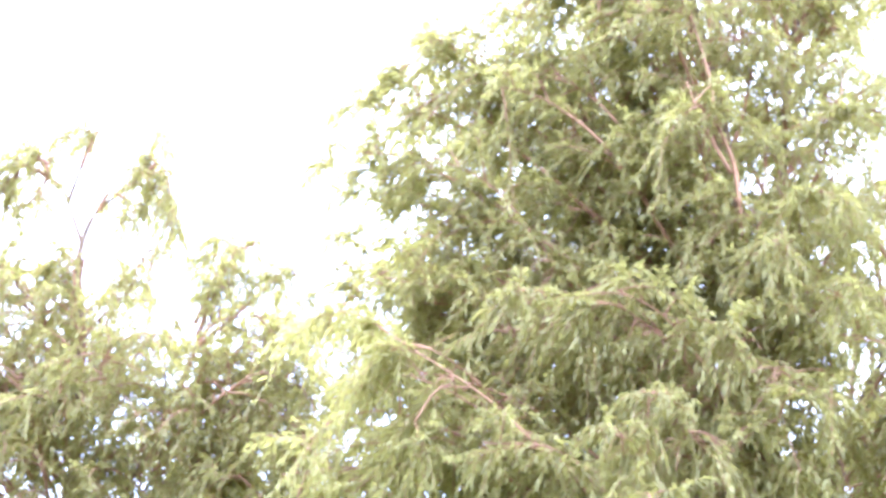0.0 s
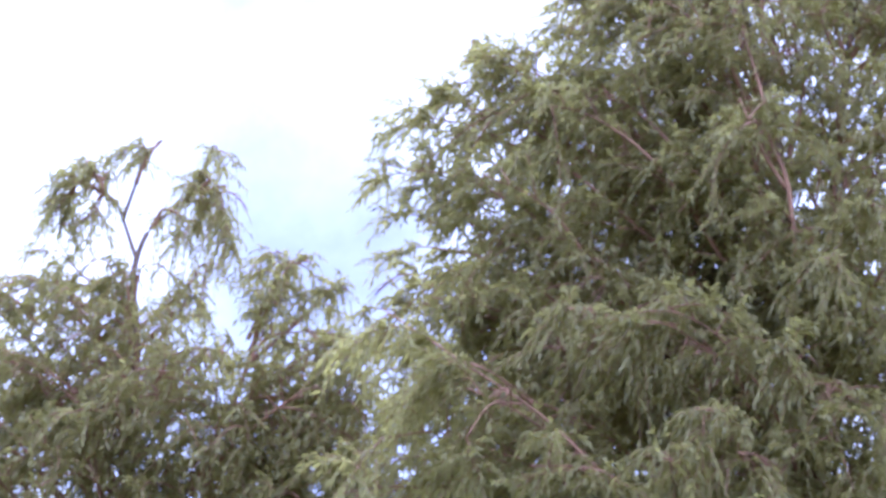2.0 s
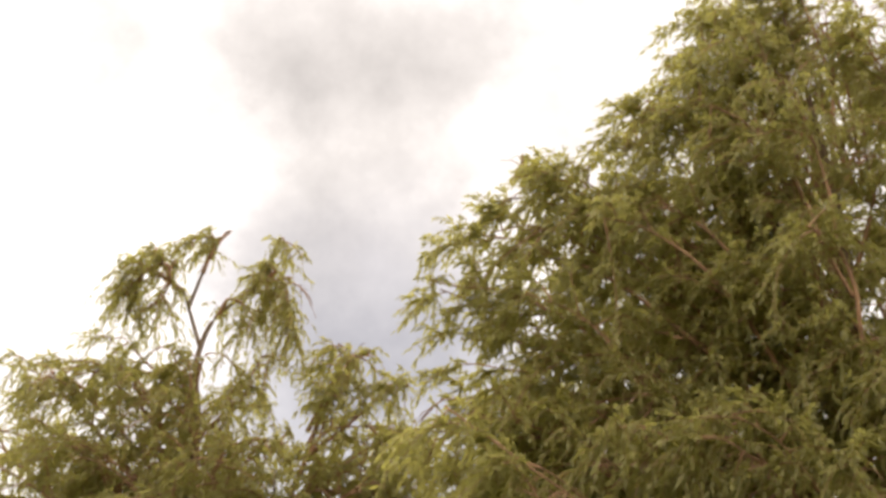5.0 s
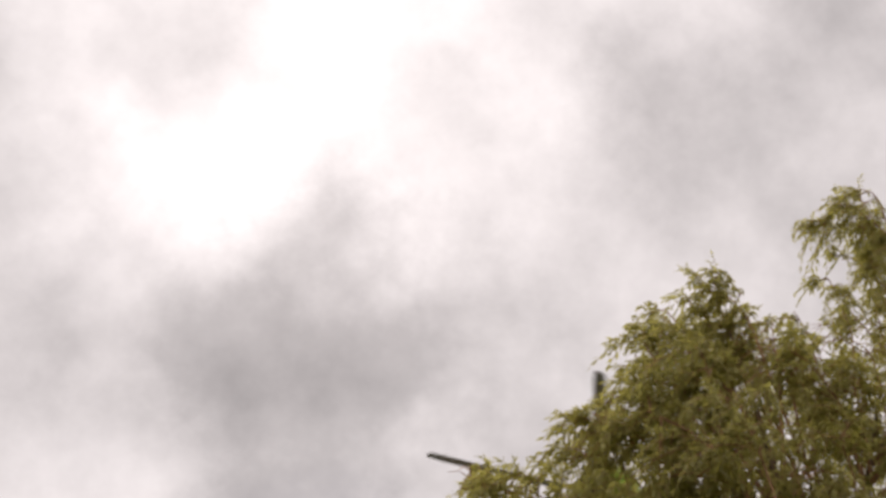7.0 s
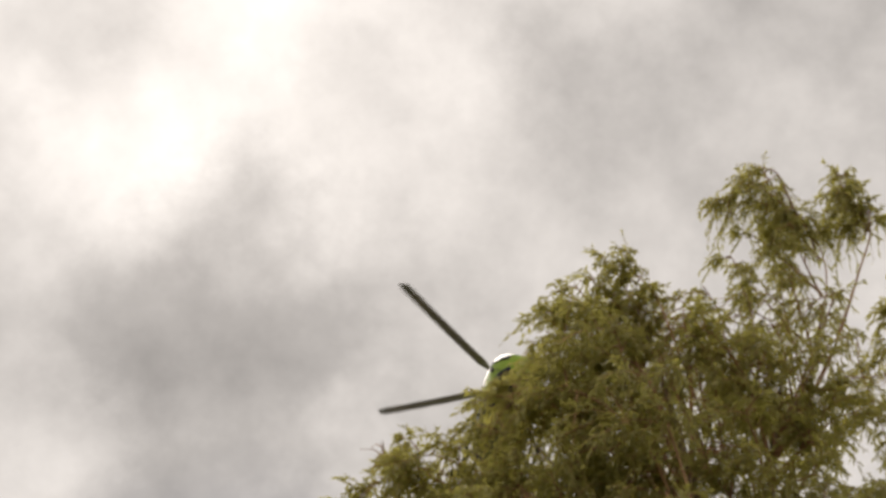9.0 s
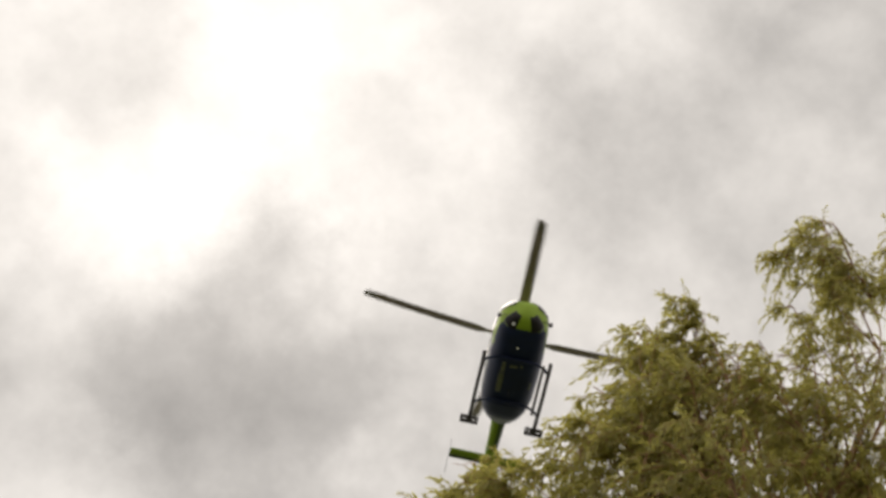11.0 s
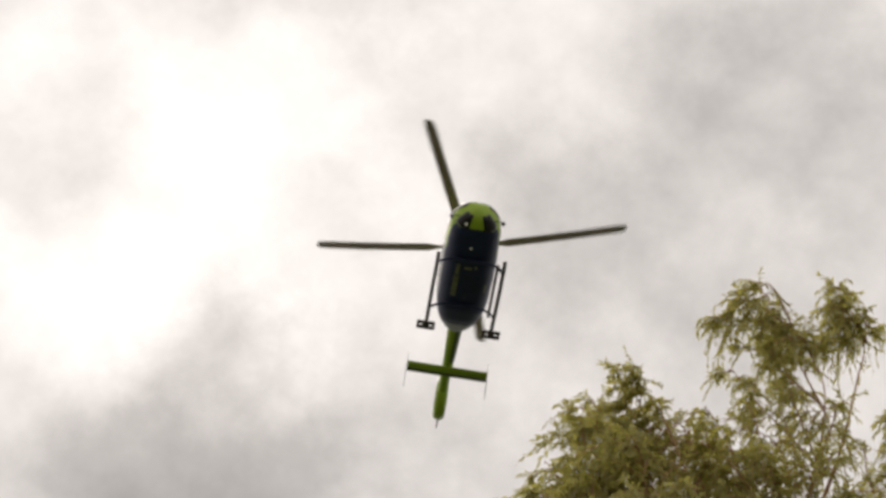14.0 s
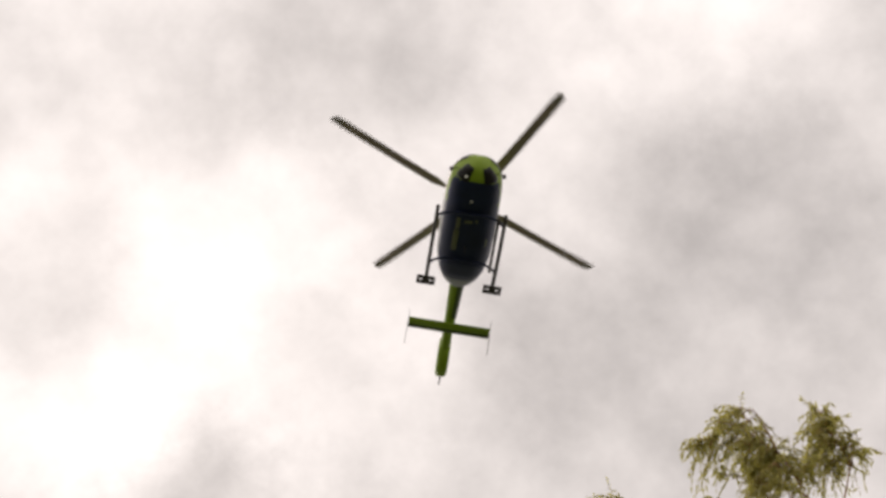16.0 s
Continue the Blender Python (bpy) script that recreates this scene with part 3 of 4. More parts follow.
for tip, foot, kw in (
        ((-5.2, 20.0, 13.95), (-4.75, 20, 13.7), WISP), ((-5.3, 19.9, 13.6), (-4.85, 20, 13.75), WISP), ((-5.45, 20.1, 13.15), (-4.85, 20, 13.8), {**WISP, "sprays": 7}), ((-5.0, 20.0, 13.3), (-4.65, 20, 13.65), WISP),
        ((-4.6, 20.0, 14.45), (-4.36, 20, 14.0), {**WISP, "sprays": 3}), ((-4.2, 20.0, 14.6), (-4.3, 20, 14.3), {**WISP, "sprays": 2}),
        ((-3.12, 20.0, 14.5), (-3.4, 20, 14.0), {**WISP, "sprays": 4}), ((-3.3, 19.9, 13.75), (-3.6, 20, 13.7), WISP), ((-3.0, 20.1, 13.55), (-3.5, 20, 13.85), {**WISP, "sprays": 6}), ((-2.85, 20.0, 13.2), (-3.55, 20, 13.75), {**WISP, "sprays": 7}),
        ((-3.5, 19.9, 13.0), (-4.0, 20, 13.2), WISP), ((-2.1, 20.1, 13.0), (-2.35, 20, 11.4), {**WISP, "sprays": 7, "start": 0.45}), ((-1.5, 20.0, 12.75), (-2.3, 20, 11.2), {**WISP, "sprays": 7, "start": 0.45}), ((-0.9, 19.8, 12.2), (-2.3, 20, 11.0), {**WISP, "sprays": 8, "start": 0.45}),
        ((-4.75, 19.8, 12.5), (-4.1, 20, 11.5), {**WISP, "sprays": 4}), ((-3.75, 19.8, 12.45), (-4.1, 20, 11.5), {**WISP, "sprays": 4}), ((-4.3, 19.7, 12.2), (-4.05, 20, 11.2), {**WISP, "sprays": 5}),
        ((-5.6, 20.0, 12.6), (-4.1, 20, 11.6), {"sprays": 6, "reach": 0.6, "leaves": 8}), ((-6.2, 20.0, 12.1), (-4.1, 20, 10.9), {"sprays": 8, "reach": 0.7, "leaves": 9}), ((-2.9, 19.9, 12.5), (-4.05, 20, 11.4), {"sprays": 6, "reach": 0.6, "leaves": 8}),
        ((-7.6, 19.4, 9.6), (-3.9, 20.1, 8.3), {"sprays": 10}), ((-6.7, 19.2, 10.6), (-3.9, 20.1, 9.3), {"sprays": 10}), ((-6.0, 19.3, 9.3), (-3.9, 20.1, 8.0), {"sprays": 10}), ((-5.2, 19.2, 10.2), (-3.9, 20.1, 8.9), {"sprays": 10}), ((-7.0, 19.8, 8.4), (-3.9, 20.1, 7.1), {"sprays": 10}), ((-5.6, 19.2, 8.3), (-3.9, 20.1, 7.0), {"sprays": 10}), ((-4.6, 19.1, 9.2), (-3.9, 20.1, 7.9), {"sprays": 10}), 
        ((-5.9, 19.8, 12.1), (-4.0, 20, 10.6), {}), ((-6.8, 19.6, 11.9), (-3.9, 20, 9.6), {}), ((-7.7, 20.3, 11.2), (-3.8, 20.1, 8.8), {}),
        ((-1.7, 19.8, 12.0), (-2.3, 20, 11), {"reach": 0.7, "sprays": 6}), ((-0.8, 20.3, 11.5), (-2.5, 20, 10.2), {"sprays": 7}),
        ((-0.6, 19.6, 10.3), (-2.8, 20, 9.2), {}), ((-1.4, 19.5, 11.4), (-2.5, 20, 10.2), {"sprays": 6, "leaves": 9}), ((-1.0, 20.4, 10.9), (-2.6, 20, 9.8), {"sprays": 9, "leaves": 10}), ((-1.7, 19.4, 10.2), (-2.8, 20, 9.2), {"sprays": 9, "leaves": 10}), ((-0.9, 20.0, 9.3), (-3.1, 20.1, 8.2), {"sprays": 9, "leaves": 10}), ((-1.9, 20.3, 9.2), (-3.1, 20.1, 8.2), {"sprays": 9, "leaves": 10}), ((-2.5, 19.5, 10.0), (-2.9, 20, 9.0), {"sprays": 9, "leaves": 10}), ((-1.2, 20.2, 8.4), (-3.3, 20.1, 7.2), {}), ((-0.6, 19.6, 8.0), (-3.4, 20.1, 6.9), {}), ((0.0, 20.4, 8.6), (-3.4, 20.1, 7.4), {"sprays": 9, "leaves": 10}), ((-0.5, 19.6, 9.6), (-3.2, 20.1, 8.2), {}), ((0.3, 20.0, 9.0), (-3.4, 20.1, 7.6), {}), ((-0.1, 20.3, 7.9), (-3.6, 20.2, 6.6), {})):
    SWAYING.append((grow(low, tip, foot, rng, 0.35, 0.04, **{"sprays": 10, "twigs": 9, "start": 0.3, "shoots": 0.019, "stripped": 0.18, **kw}), 0.8, rng.uniform(0, 6.3)))
for x, y, z in ((-4.6, 19.4, 11.7), (-3.5, 19.3, 11.8), (-4.2, 19.2, 11.0), (-5.2, 20.3, 11.6), (-3.0, 20.3, 12.1), (-3.8, 20.6, 11.5), (-4.9, 19.6, 10.6), (-2.6, 19.4, 11.2)):
    x, z = deep(x, z, y, 20.0)
    SWAYING.append((grow(low, (x, y, z), (-3.85, 20.15, z - 1.6), rng, 0.3, 0.03, sprays=7, twigs=8, leaves=10, start=0.3, reach=0.9, hang=1.5, shoots=0.019), 0.7, rng.uniform(0, 6.3)))
for k in range(9):
    x = -6.6 + 4.6 * ((k * 0.618 + 0.1) % 1)
    z = 8.8 + 3.2 * k / 8
    y = 19.0 + rng.uniform(-0.4, 0.5)
    x, z = deep(x, z, y, 20.0)
    SWAYING.append((grow(low, (x, y, z), (-3.85, 20.15, z - 1.5), rng, 0.4, 0.025, sprays=10, twigs=9, leaves=11, start=0.3, reach=0.95, hang=1.5, shoots=0.017, stripped=0.25), 0.7, rng.uniform(0, 6.3)))
# its wing towards the tall willow
for k in range(14):
    x = -1.5 + 2.0 * ((k * 0.618 + 0.4) % 1)
    z = 8.3 + 2.9 * k / 13
    y = 19.6 + rng.uniform(-0.7, 0.7)
    x, z = deep(x, z, y, 20.0)
    SWAYING.append((grow(low, (x, y, z), (-3.0, 20.1, z - 1.2), rng, 0.4, 0.025, sprays=11, twigs=10, leaves=11, start=0.45, reach=0.95, hang=1.4, shoots=0.015), 0.7, rng.uniform(0, 6.3)))
for column in range(10):
    for row in range(6):
        x = -8.3 + 0.95 * column + rng.uniform(-0.35, 0.35)
        z = 7.2 + 0.98 * row + rng.uniform(-0.35, 0.35)
        if z > float(np.interp(x, *LOW_TOP)) - 0.35:
            continue
        y = 20.0 + (-1 if (column + row) % 2 else 1) * rng.uniform(0.2, 1.8)
        x, z = deep(x, z, y, 20.0)
        z0 = max(5.0, z - 0.9 - 0.5 * math.hypot(x + 3.9, y - 20.1))
        SWAYING.append((grow(low, (x, y, z), (-3.85, 20.2, z0), rng, 0.4, 0.035, sprays=11, twigs=9, leaves=11, start=0.45, reach=1.05, shoots=0.017, stripped=0.22), 0.7, rng.uniform(0, 6.3)))

# ---- helicopter: x to starboard, y forward, z up from the rotor's hub ----
heli = tagged(new("helicopter"), "lime-green helicopter with dark navy belly and landing skids, climbing", "helicopter", kind="thing")
SECTIONS = np.array((
    (3.0, 0.05, -2.0, -1.84), (2.96, 0.25, -2.2, -1.66), (2.86, 0.42, -2.36, -1.5), (2.66, 0.585, -2.5, -1.3), (2.35, 0.74, -2.6, -1.06),
    (1.9, 0.80, -2.67, -0.8), (1.2, 0.84, -2.71, -0.58), (0.3, 0.85, -2.72, -0.48), (-0.5, 0.83, -2.68, -0.46), (-1.0, 0.76, -2.58, -0.46),
    (-1.4, 0.64, -2.40, -0.5), (-1.7, 0.48, -2.20, -0.58), (-1.95, 0.32, -1.98, -0.72), (-2.1, 0.2, -1.82, -0.9)))[::-1]


def hull(y, a, out=0.0):
    """A point of the cabin's skin at station y and angle a round it (0 starboard, 90 top)."""
    hw, lo, hi = (float(np.interp(y, SECTIONS[:, 0], SECTIONS[:, c])) for c in (1, 2, 3))
    c, s = math.cos(radians(a)), math.sin(radians(a))
    e = 2 / 3.0
    return Vector(((hw + out) * math.copysign(abs(c) ** e, c), y, (lo + hi) / 2 + ((hi - lo) / 2 + out) * math.copysign(abs(s) ** e, s)))


def shell(bm, y0, y1, a0, a1, ny, na, out=0.0, close=False):
    grid = [[bm.verts.new(hull(y0 + (y1 - y0) * j / ny, a0 + (a1 - a0) * k / na, out)) for k in range(na + (0 if close else 1))] for j in range(ny + 1)]
    for j in range(ny):
        for k in range(na):
            bm.faces.new((grid[j][k], grid[j][(k + 1) % len(grid[j])], grid[j + 1][(k + 1) % len(grid[j])], grid[j + 1][k]))
    return grid


bm = bmesh.new()
g = shell(bm, 3.0, -2.1, 0, 360, 90, 60, close=True)
bm.faces.new(g[0])
bm.faces.new(g[-1][::-1])
for f in bm.faces:
    c = f.calc_center_median()
    round_front = 2.58 - 0.9 * max(0, abs(c.x) - 0.35) ** 2
    if c.y > round_front and c.z < -1.2 or (c.y > 1.5 and -2.2 < c.z):
        f.material_index = 1
    elif c.z < -2.18 and c.y > -1.25:
        f.material_index = 0
    elif c.z > -1.3:
        f.material_index = 1
    else:
        f.material_index = 2
bmesh.ops.recalc_face_normals(bm, faces=bm.faces)
part("fuselage", bm, [NAVY, GREEN, SILVER], heli, "lime-green nose, navy belly and silver-grey flanks")


def panel(name, y0, y1, a0, a1, mat, label, out=0.012):
    """A thin panel that follows the skin, with edges going into it."""
    bm = bmesh.new()
    shell(bm, y0, y1, a0, a1, 8, 8, out)
    edge = [e for e in bm.edges if e.is_boundary]
    made = bmesh.ops.extrude_edge_only(bm, edges=edge)["geom"]
    mid = Vector((0, (y0 + y1) / 2, -1.6))
    for v in made:
        if isinstance(v, bmesh.types.BMVert):
            v.co += (mid - v.co).normalized() * 0.03
    bmesh.ops.recalc_face_normals(bm, faces=bm.faces)
    return part(name, bm, mat, heli, label)


for a0, a1 in ((-77, -16), (-164, -103)):
    panel("nose_window", 2.93, 2.57, a0, a1, GLASS, "dark tinted lower nose window")
for a0, a1 in ((12, 84), (96, 168)):
    panel("windscreen", 2.9, 2.3, a0, a1, GLASS, "dark tinted curved windscreen half")
for a0, a1 in ((2, 36), (144, 178)):
    panel("door_window", 2.1, 1.2, a0, a1, GLASS, "dark tinted cockpit door window")
    panel("cabin_window", 1.0, -0.3, a0, a1, GLASS, "dark tinted sliding door window")
# faded lettering under the belly: plain bars
for y0, y1, a0, a1 in ((1.35, 0.95, -79, -72), (0.9, 0.1, -80, -70), (1.3, 1.2, -92, -86), (1.35, 1.25, -99, -95), (0.6, 0.3, -128, -124)):
    panel("lettering", y0, y1, a0, a1, DECAL, "worn yellowish lettering bar", 0.006)
bm = bmesh.new()
bmesh.ops.create_uvsphere(bm, u_segments=14, v_segments=8, radius=0.035, matrix=pose(0.05, 2.0, -2.68))
part("landing_light", bm, LENS_GLINT, heli, "small round clear landing light")
# a pale bead put in for the glint on the starboard nose window
bm = bmesh.new()
bmesh.ops.create_uvsphere(bm, u_segments=14, v_segments=8, radius=0.045, matrix=pose(0.32, 2.72, -2.47))
part("window_glint", bm, LENS_GLINT, heli, "pale bead standing in for a window glint")
for y in (1.55, -0.35):
    bm = bmesh.new()
    box(bm, (-0.6, y - 0.025, -2.765), (0.6, y + 0.025, -2.72), 0.008)
    part("belly_beam", bm, NAVY, heli, "dark navy beam clamping the landing gear")
bm = bmesh.new()
tube(bm, [(0, 0.3, -2.72), (0, 0.28, -2.85), (0, 0.2, -3.0)], [0.02, 0.014, 0.006], 6)
part("antenna", bm, STEEL, heli, "thin black belly aerial")
for s in (1, -1):
    bm = bmesh.new()
    tube(bm, [(0.5 * s, 2.7, -2.1), (0.68 * s, 2.76, -2.16), (0.76 * s, 2.74, -2.18)], [0.014, 0.014, 0.014], 6)
    box(bm, (min(0.72 * s, 0.84 * s), 2.69, -2.27), (max(0.72 * s, 0.84 * s), 2.75, -2.09), 0.02)
    part("mirror", bm, STEEL, heli, "small black mirror on a bracket")
# engine deck and mast
bm = bmesh.new()
deck = [(1.3, 0.25, 0.05), (0.9, 0.55, 0.24), (0.2, 0.68, 0.36), (-0.8, 0.68, 0.38), (-1.5, 0.5, 0.3), (-2.3, 0.22, 0.1)]
rings = []
for y, hw, h in deck:
    rings.append([bm.verts.new((hw * math.cos(math.pi * k / 16), y, -0.62 + (h + 0.12) * math.sin(math.pi * k / 16) ** 0.7)) for k in range(17)])
for r0, r1 in zip(rings, rings[1:]):
    for k in range(16):
        bm.faces.new((r0[k], r0[k + 1], r1[k + 1], r1[k]))
bm.faces.new(rings[0])
bm.faces.new(rings[-1][::-1])
bmesh.ops.recalc_face_normals(bm, faces=bm.faces)
part("engine_cowling", bm, GREEN, heli, "lime-green rounded engine cowling")
for s in (1, -1):
    bm = bmesh.new()
    tube(bm, [(0.3 * s, -1.2, -0.2), (0.34 * s, -1.4, -0.14), (0.4 * s, -1.55, -0.08)], [0.13, 0.12, 0.13], 12)
    part("exhaust", bm, STEEL, heli, "sooty exhaust pipe")
bm = bmesh.new()
tube(bm, [(0, 0, -0.4), (0, 0, -0.12), (0, 0, 0.02)], [0.16, 0.1, 0.09], 14)
part("mast", bm, STEEL, heli, "dark rotor mast")

# landing gear
for y in (1.6, -0.2):
    bm = bmesh.new()
    arch = spline([(-1.01, y, -3.17), (-0.92, y, -2.98), (-0.6, y, -2.79), (0, y, -2.76), (0.6, y, -2.79), (0.92, y, -2.98), (1.01, y, -3.17)], 5)
    tube(bm, arch, [0.04] * len(arch), 8)
    part("cross_tube", bm, NAVY, heli, "dark arched landing gear tube")
for s in (1, -1):
    bm = bmesh.new()
    line = spline([(1.01 * s, -0.85, -3.2), (1.01 * s, 0.6, -3.2), (1.0 * s, 1.6, -3.2), (1.0 * s, 1.86, -3.16), (1.0 * s, 1.98, -3.04)], 5)
    tube(bm, line, [0.058] * len(line), 10)
    skid = part("skid", bm, STEEL, heli, "worn black skid tube")
    bm = bmesh.new()
    # slotted snow pad: a ring of bars round two slots
    for lo, hi in (((-0.28, -0.92, -3.28), (0.28, -0.81, -3.2)), ((-0.28, -0.72, -3.28), (0.28, -0.62, -3.2)), ((-0.28, -0.81, -3.28), (-0.2, -0.72, -3.2)),
                   ((-0.1, -0.81, -3.28), (0.1, -0.72, -3.2)), ((0.2, -0.81, -3.28), (0.28, -0.72, -3.2))):
        box(bm, (lo[0] + 1.01 * s, lo[1], lo[2]), (hi[0] + 1.01 * s, hi[1], hi[2]), 0.012)
    part("snow_pad", bm, STEEL, skid, "slotted black pad on the skid's heel", smooth=False)
bm = bmesh.new()
tube(bm, [(-0.84, -0.3, -2.98), (-0.82, 1.75, -2.98)], [0.045, 0.045], 8)
part("step_rail", bm, STEEL, heli, "slim dark boarding step rail")
for y in (-0.15, 1.6):
    bm = bmesh.new()
    tube(bm, [(-0.83, y, -2.98), (-1.01, y, -3.18)], [0.022, 0.022], 6)
    part("step_bracket", bm, STEEL, heli)

# tail
bm = bmesh.new()
tube(bm, spline([(0, -1.6, -1.42), (0, -2.4, -1.42), (0, -3.6, -1.4), (0, -4.6, -1.36), (0, -5.4, -1.33)], 4),
     list(np.interp(np.linspace(0, 1, 17), (0, 0.2, 0.5, 1), (0.33, 0.235, 0.185, 0.15))), 20)
boom = part("tail_boom", bm, GREEN, heli, "tapered lime-green tail boom")
# a thin darker strip over the port underside of the boom's front part
bm = bmesh.new()
rings = []
for y in np.linspace(-1.95, -3.7, 8):
    r = float(np.interp(-y, (1.6, 2.46, 3.75, 5.9), (0.33, 0.235, 0.185, 0.15))) + 0.006
    rings.append([bm.verts.new((r * math.cos(radians(a)), y, -1.41 + r * math.sin(radians(a)))) for a in range(190, 263, 9)])
for r0, r1 in zip(rings, rings[1:]):
    for k in range(len(r0) - 1):
        bm.faces.new((r0[k], r0[k + 1], r1[k + 1], r1[k]))
part("boom_dark_strip", bm, OLIVE, boom, "dark olive strip along the boom's port underside")


def wing(bm, root, tip, chord0, chord1, thick, sweep=0.0):
    """A thin tapered surface with rounded section between two points; chord along y."""
    prof = ((0.5, 0), (0.42, 0.45), (0.2, 0.5), (-0.2, 0.35), (-0.5, 0.0), (-0.2, -0.35), (0.2, -0.5), (0.42, -0.45))
    root, tip = Vector(root), Vector(tip)
    n = Vector((0, 1, 0)).cross(tip - root).normalized()
    rings = []
    for p, c in ((root, chord0), (tip, chord1)):
        rings.append([bm.verts.new(p + Vector((0, a * c, 0)) + n * b * thick) for a, b in prof])
    for k in range(8):
        bm.faces.new((rings[0][k], rings[0][(k + 1) % 8], rings[1][(k + 1) % 8], rings[1][k]))
    bm.faces.new(rings[0][::-1])
    bm.faces.new(rings[1])
    bmesh.ops.recalc_face_normals(bm, faces=bm.faces)


bm = bmesh.new()
wing(bm, (-1.32, -4.02, -1.66), (1.32, -4.02, -1.66), 0.46, 0.46, 0.07)
tailplane = part("tailplane", bm, GREEN, heli, "straight lime-green tailplane")
# a darker strip laid over the tailplane's rear half
bm = bmesh.new()
wing(bm, (-1.31, -4.15, -1.665), (1.31, -4.15, -1.665), 0.19, 0.19, 0.055)
part("trailing_strip", bm, OLIVE, tailplane, "dark olive trailing edge of the tailplane")
for s in (1, -1):
    bm = bmesh.new()
    wing(bm, (1.335 * s, -4.0, -1.3), (1.35 * s, -4.45, -2.2), 0.5, 0.16, 0.018)
    part("endplate", bm, SILVER, tailplane, "thin grey swept endplate")
bm = bmesh.new()
wing(bm, (0, -5.75, -0.75), (0, -6.35, 0.55), 0.95, 0.5, 0.2)
tail_fin = part("tail_fin", bm, GREEN, heli, "lime-green swept tail fin")
bm = bmesh.new()
n = 36
rings = []
for x, r in ((-0.17, 0.5), (-0.19, 0.58), (-0.14, 0.66), (0, 0.69), (0.14, 0.66), (0.19, 0.58), (0.17, 0.5), (0.0, 0.48)):
    rings.append([bm.verts.new((x, -5.75 + r * math.cos(2 * math.pi * k / n), -1.22 + r * math.sin(2 * math.pi * k / n))) for k in range(n)])
for j in range(8):
    for k in range(n):
        bm.faces.new((rings[j][k], rings[j][(k + 1) % n], rings[(j + 1) % 8][(k + 1) % n], rings[(j + 1) % 8][k]))
bmesh.ops.recalc_face_normals(bm, faces=bm.faces)
part("fan_shroud", bm, GREEN, tail_fin, "rounded lime-green ducted fan ring")
bm = bmesh.new()
for k in range(10):
    a = 2 * math.pi * k / 10
    tube(bm, [(0, -5.75 + 0.06 * math.cos(a), -1.22 + 0.06 * math.sin(a)), (0, -5.75 + 0.465 * math.cos(a), -1.22 + 0.465 * math.sin(a))], [0.03, 0.035], 6)
bmesh.ops.create_uvsphere(bm, u_segments=14, v_segments=8, radius=0.11, matrix=pose(0, -5.75, -1.22))
part("tail_fan", bm, STEEL, tail_fin, "dark ducted tail fan")
bm = bmesh.new()
tube(bm, [(0, -6.2, -1.72), (0, -6.38, -1.82), (0, -6.5, -1.84)], [0.03, 0.022, 0.014], 6)
part("tail_bumper", bm, STEEL, tail_fin, "thin tail bumper spike")

# main rotor: hub with four blades that cone upward
bm = bmesh.new()
tube(bm, [(0, 0, -0.06), (0, 0, 0.02), (0, 0, 0.1), (0, 0, 0.15)], [0.17, 0.2, 0.18, 0.08], 16)
rotor = part("rotor", bm, STEEL, heli, "dark rotor hub")


def blade(k):
    bm = bmesh.new()
    prof = ((0.5, 0.0), (0.38, 0.5), (0.1, 0.5), (-0.3, 0.25), (-0.5, 0), (-0.3, -0.2), (0.1, -0.5), (0.38, -0.5))
    stations = ((0.1, 0.16, 0.09, 0.0), (0.5, 0.13, 0.07, 0.0), (0.95, 0.15, 0.05, 0.02), (1.3, 0.33, 0.045, 0.03), (2.5, 0.33, 0.04, 0.12), (3.8, 0.33, 0.035, 0.235),
                (4.7, 0.33, 0.03, 0.325), (4.98, 0.28, 0.025, 0.355), (5.11, 0.1, 0.015, 0.37))
    rings = []
    for r, c, th, z in stations:
        back = -0.06 if r > 5 else 0.0
        rings.append([bm.verts.new((r, a * c + back, z + b * th)) for a, b in prof])
    for j, (r0, r1) in enumerate(zip(rings, rings[1:])):
        for i in range(8):
            f = bm.faces.new((r0[i], r0[(i + 1) % 8], r1[(i + 1) % 8], r1[i]))
            f.material_index = 1 if j >= 6 else 0
    bm.faces.new(rings[0][::-1])
    bm.faces.new(rings[-1])
    bmesh.ops.recalc_face_normals(bm, faces=bm.faces)
    ob = part("blade", bm, [BLADE, TIP], rotor, "slender dark grey rotor blade with a pale tip", smooth=False)
    ob.rotation_euler = (0, 0, k * math.pi / 2)
    return ob


BLADES = [blade(k) for k in range(4)]


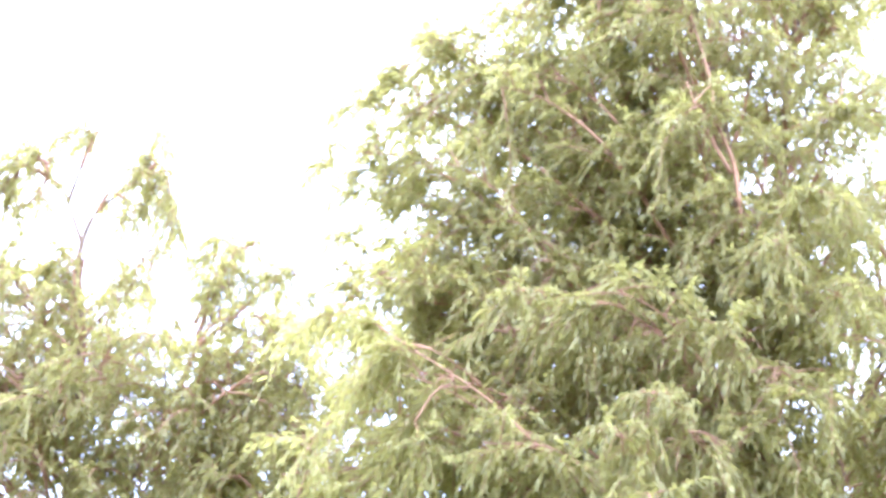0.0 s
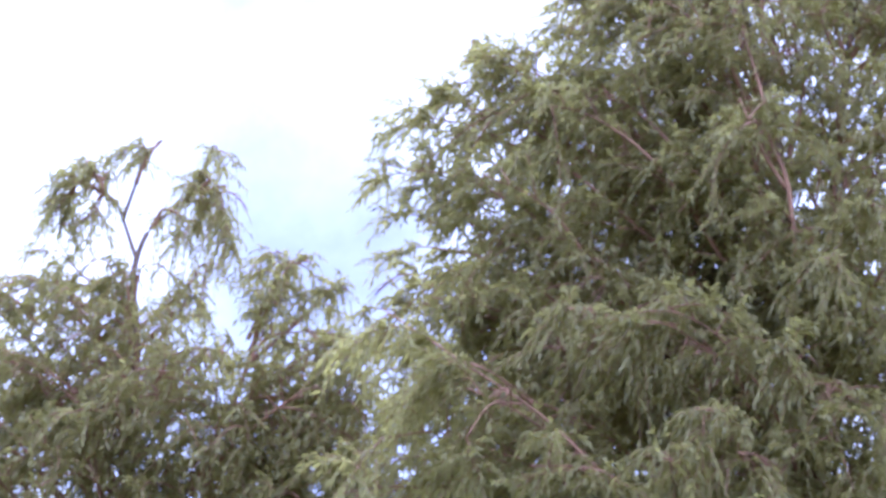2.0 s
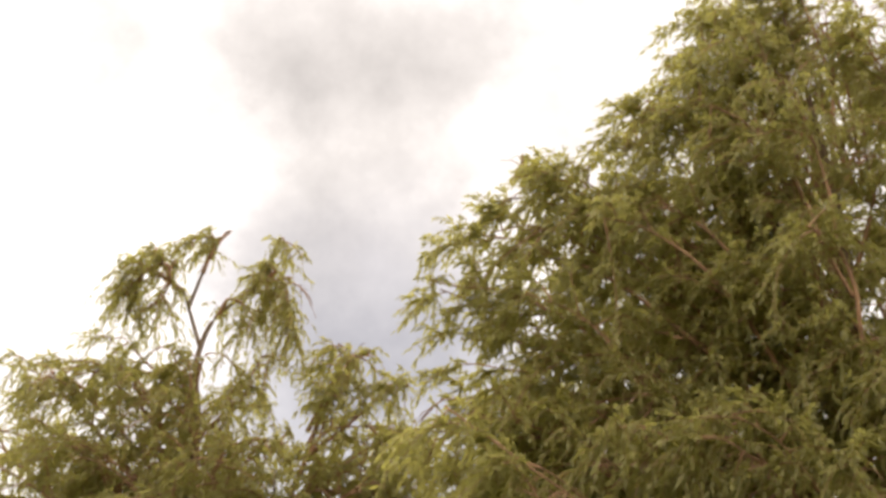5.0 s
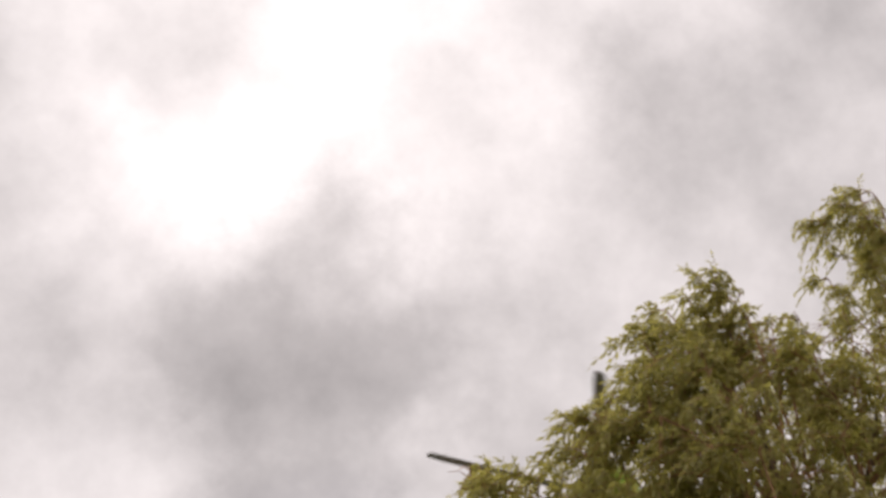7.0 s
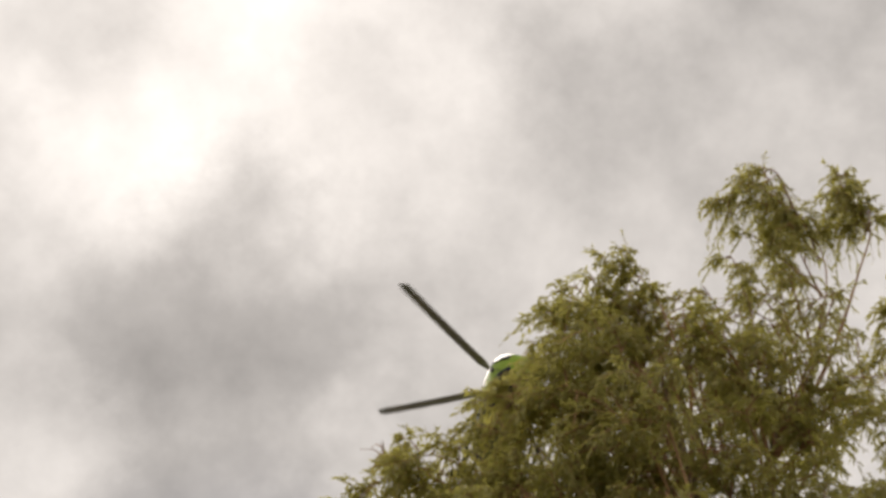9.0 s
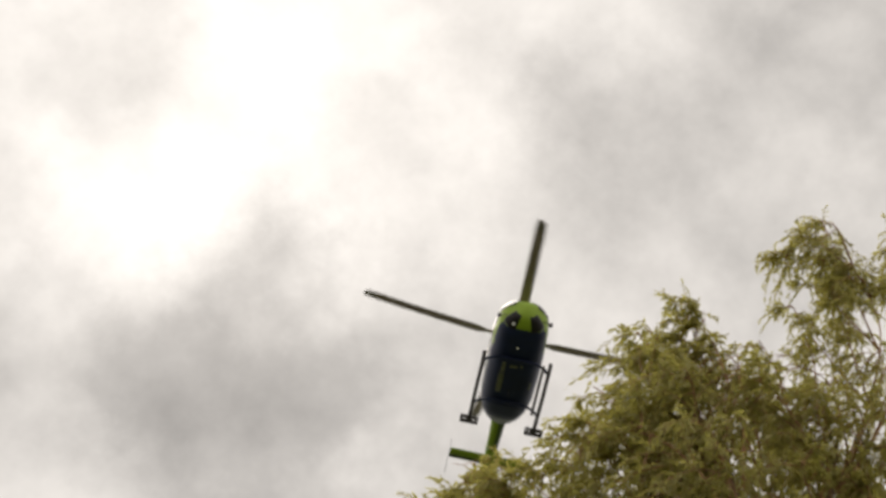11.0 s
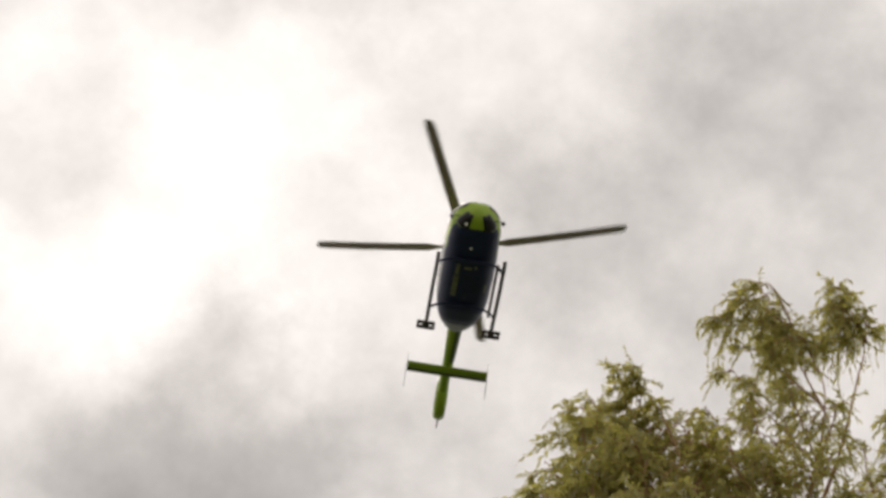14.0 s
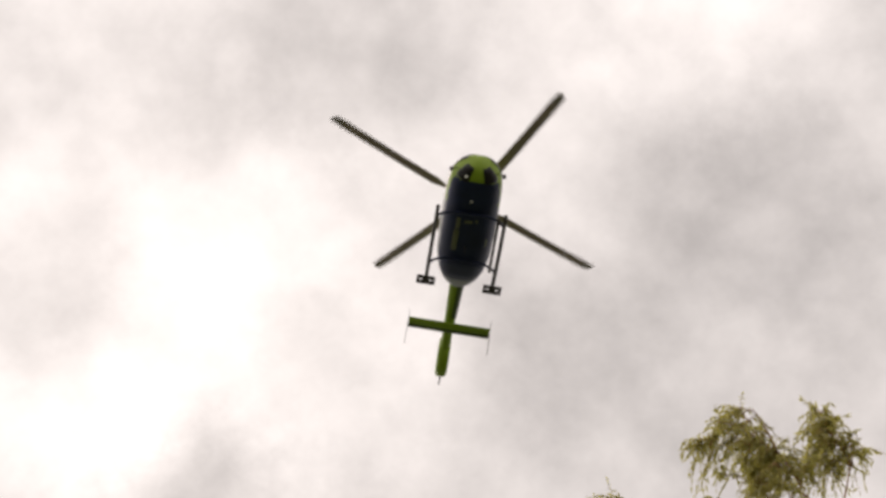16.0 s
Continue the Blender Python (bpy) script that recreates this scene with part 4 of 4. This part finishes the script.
# ---- what moves ----
FLIGHT = [  # seconds, place of the hub, heading, pitch, bank
    (0, 5.3, 28.0, 13.2, 177, 3.5, -6.5), (3, 5.3, 30.6, 19.3, 177, 3.5, -6.5), (5.5, 5.3, 33.05, 24.25, 177, 3.5, -6.5), (6, 5.28, 33.52, 25.26, 177, 3.5, -6.5),
    (6.5, 5.2, 34.01, 26.28, 177, 3.5, -6.5), (7, 5.05, 34.38, 27.31, 177, 3.5, -6.5), (7.5, 4.72, 34.87, 28.17, 177, 3.5, -6.5), (8, 4.62, 35.4, 29.3, 177, 3.5, -6.5),
    (8.5, 5.0, 35.56, 30.43, 177, 3.5, -6.5), (9.6, 4.85, 35.5, 32.4, 177, 3.7, -6.7), (11, 4.51, 34.7, 34.68, 176.96, 4.02, -6.98), (11.5, 4.31, 34.19, 35.42, 176.88, 4.66, -6.34),
    (12, 4.19, 33.5, 36.22, 176.72, 5.19, -5.63), (12.5, 4.31, 32.96, 36.74, 176.01, 4.62, -6.01), (13, 4.43, 32.22, 37.34, 176.03, 3.75, -6.49),
    (13.5, 4.22, 31.57, 37.82, 176.09, 3.24, -5.96), (14, 4.17, 30.76, 38.35, 176.4, 1.47, -6.03), (14.5, 5.08, 29.44, 39.24, 177.16, -1.96, -6.7),
    (15, 5.13, 28.43, 39.94, 177.46, -5.05, -8.49), (15.5, 4.69, 27.26, 40.43, 177.24, -5.52, -8.69), (16, 4.28, 25.68, 40.94, 175.93, -5.19, -6.78)]
SPIN = 2452.96  # degrees a second
DRIFT = ((0, 6, 6.5, 7, 7.5, 8, 8.5, 11, 16), (-15, -15.9, -10.3, -8.1, -1.9, -1.3, -3.5, 0, 0))  # the rotor's small lag and lead in speed


def motions():
    walk(heli, [(t, pose(x, y, z, p, b, -h)) for t, x, y, z, h, p, b in FLIGHT])
    disc = pose(0, 0, 0, -7.9, -0.6, 0)
    turns = [(k / 30, 3.7 + (k / 30 - 11) * SPIN + float(np.interp(k / 30, *DRIFT))) for k in range(481)]
    walk(rotor, [(t, disc @ pose(0, 0, 0, 0, 0, a % 360)) for t, a in turns])
    # each blade swings a little to and fro on its hinge once a turn
    for k, ob in enumerate(BLADES):
        walk(ob, [(t, pose(0, 0, 0, 0, 0, 90 * k - 0.6 * math.cos(radians(a + 90 * k)) - 4.7 * math.sin(radians(a + 90 * k)))) for t, a in turns])
    # the outer boughs ride up in the first gusts, sink, and rise again as the downwash pushes the tall willow over; every limb sways
    lean = ((0, 0), (6.2, 0), (6.9, 0.9), (7.5, 0.6), (8.5, 0.1), (9.6, 1.4), (10.8, 2.3), (13, 2.2), (14.5, 1.5), (16, 1.3))
    walk(tall, [(t, pose(*tall.location, 0, a, 0)) for t, a in lean])
    for ob, much, phase in SWAYING:
        o = ob.location.copy()
        pushed = LEFT[ob] if ob.parent == tall and ob in LEFT else 0.0
        rows = []
        for k in range(33):
            t = k / 2
            gust = pushed / 8.5 * float(np.interp(t, (0, 3.0, 5.5, 8.7, 10.8), (3.5, 3.5, -1.5, -1.0, 0)))
            amp = much * (0.5 + 0.7 * min(1, max(0, (t - 7) / 4)))
            rows.append((t, pose(*o, amp * math.sin(1.9 * t + phase), pushed * min(1, max(0, (t - 8.7) / 2.1)) + gust + amp * 1.2 * math.sin(2.3 * t + phase * 1.7), amp * math.sin(1.6 * t + phase * 0.6))))
        walk(ob, rows)


motions()
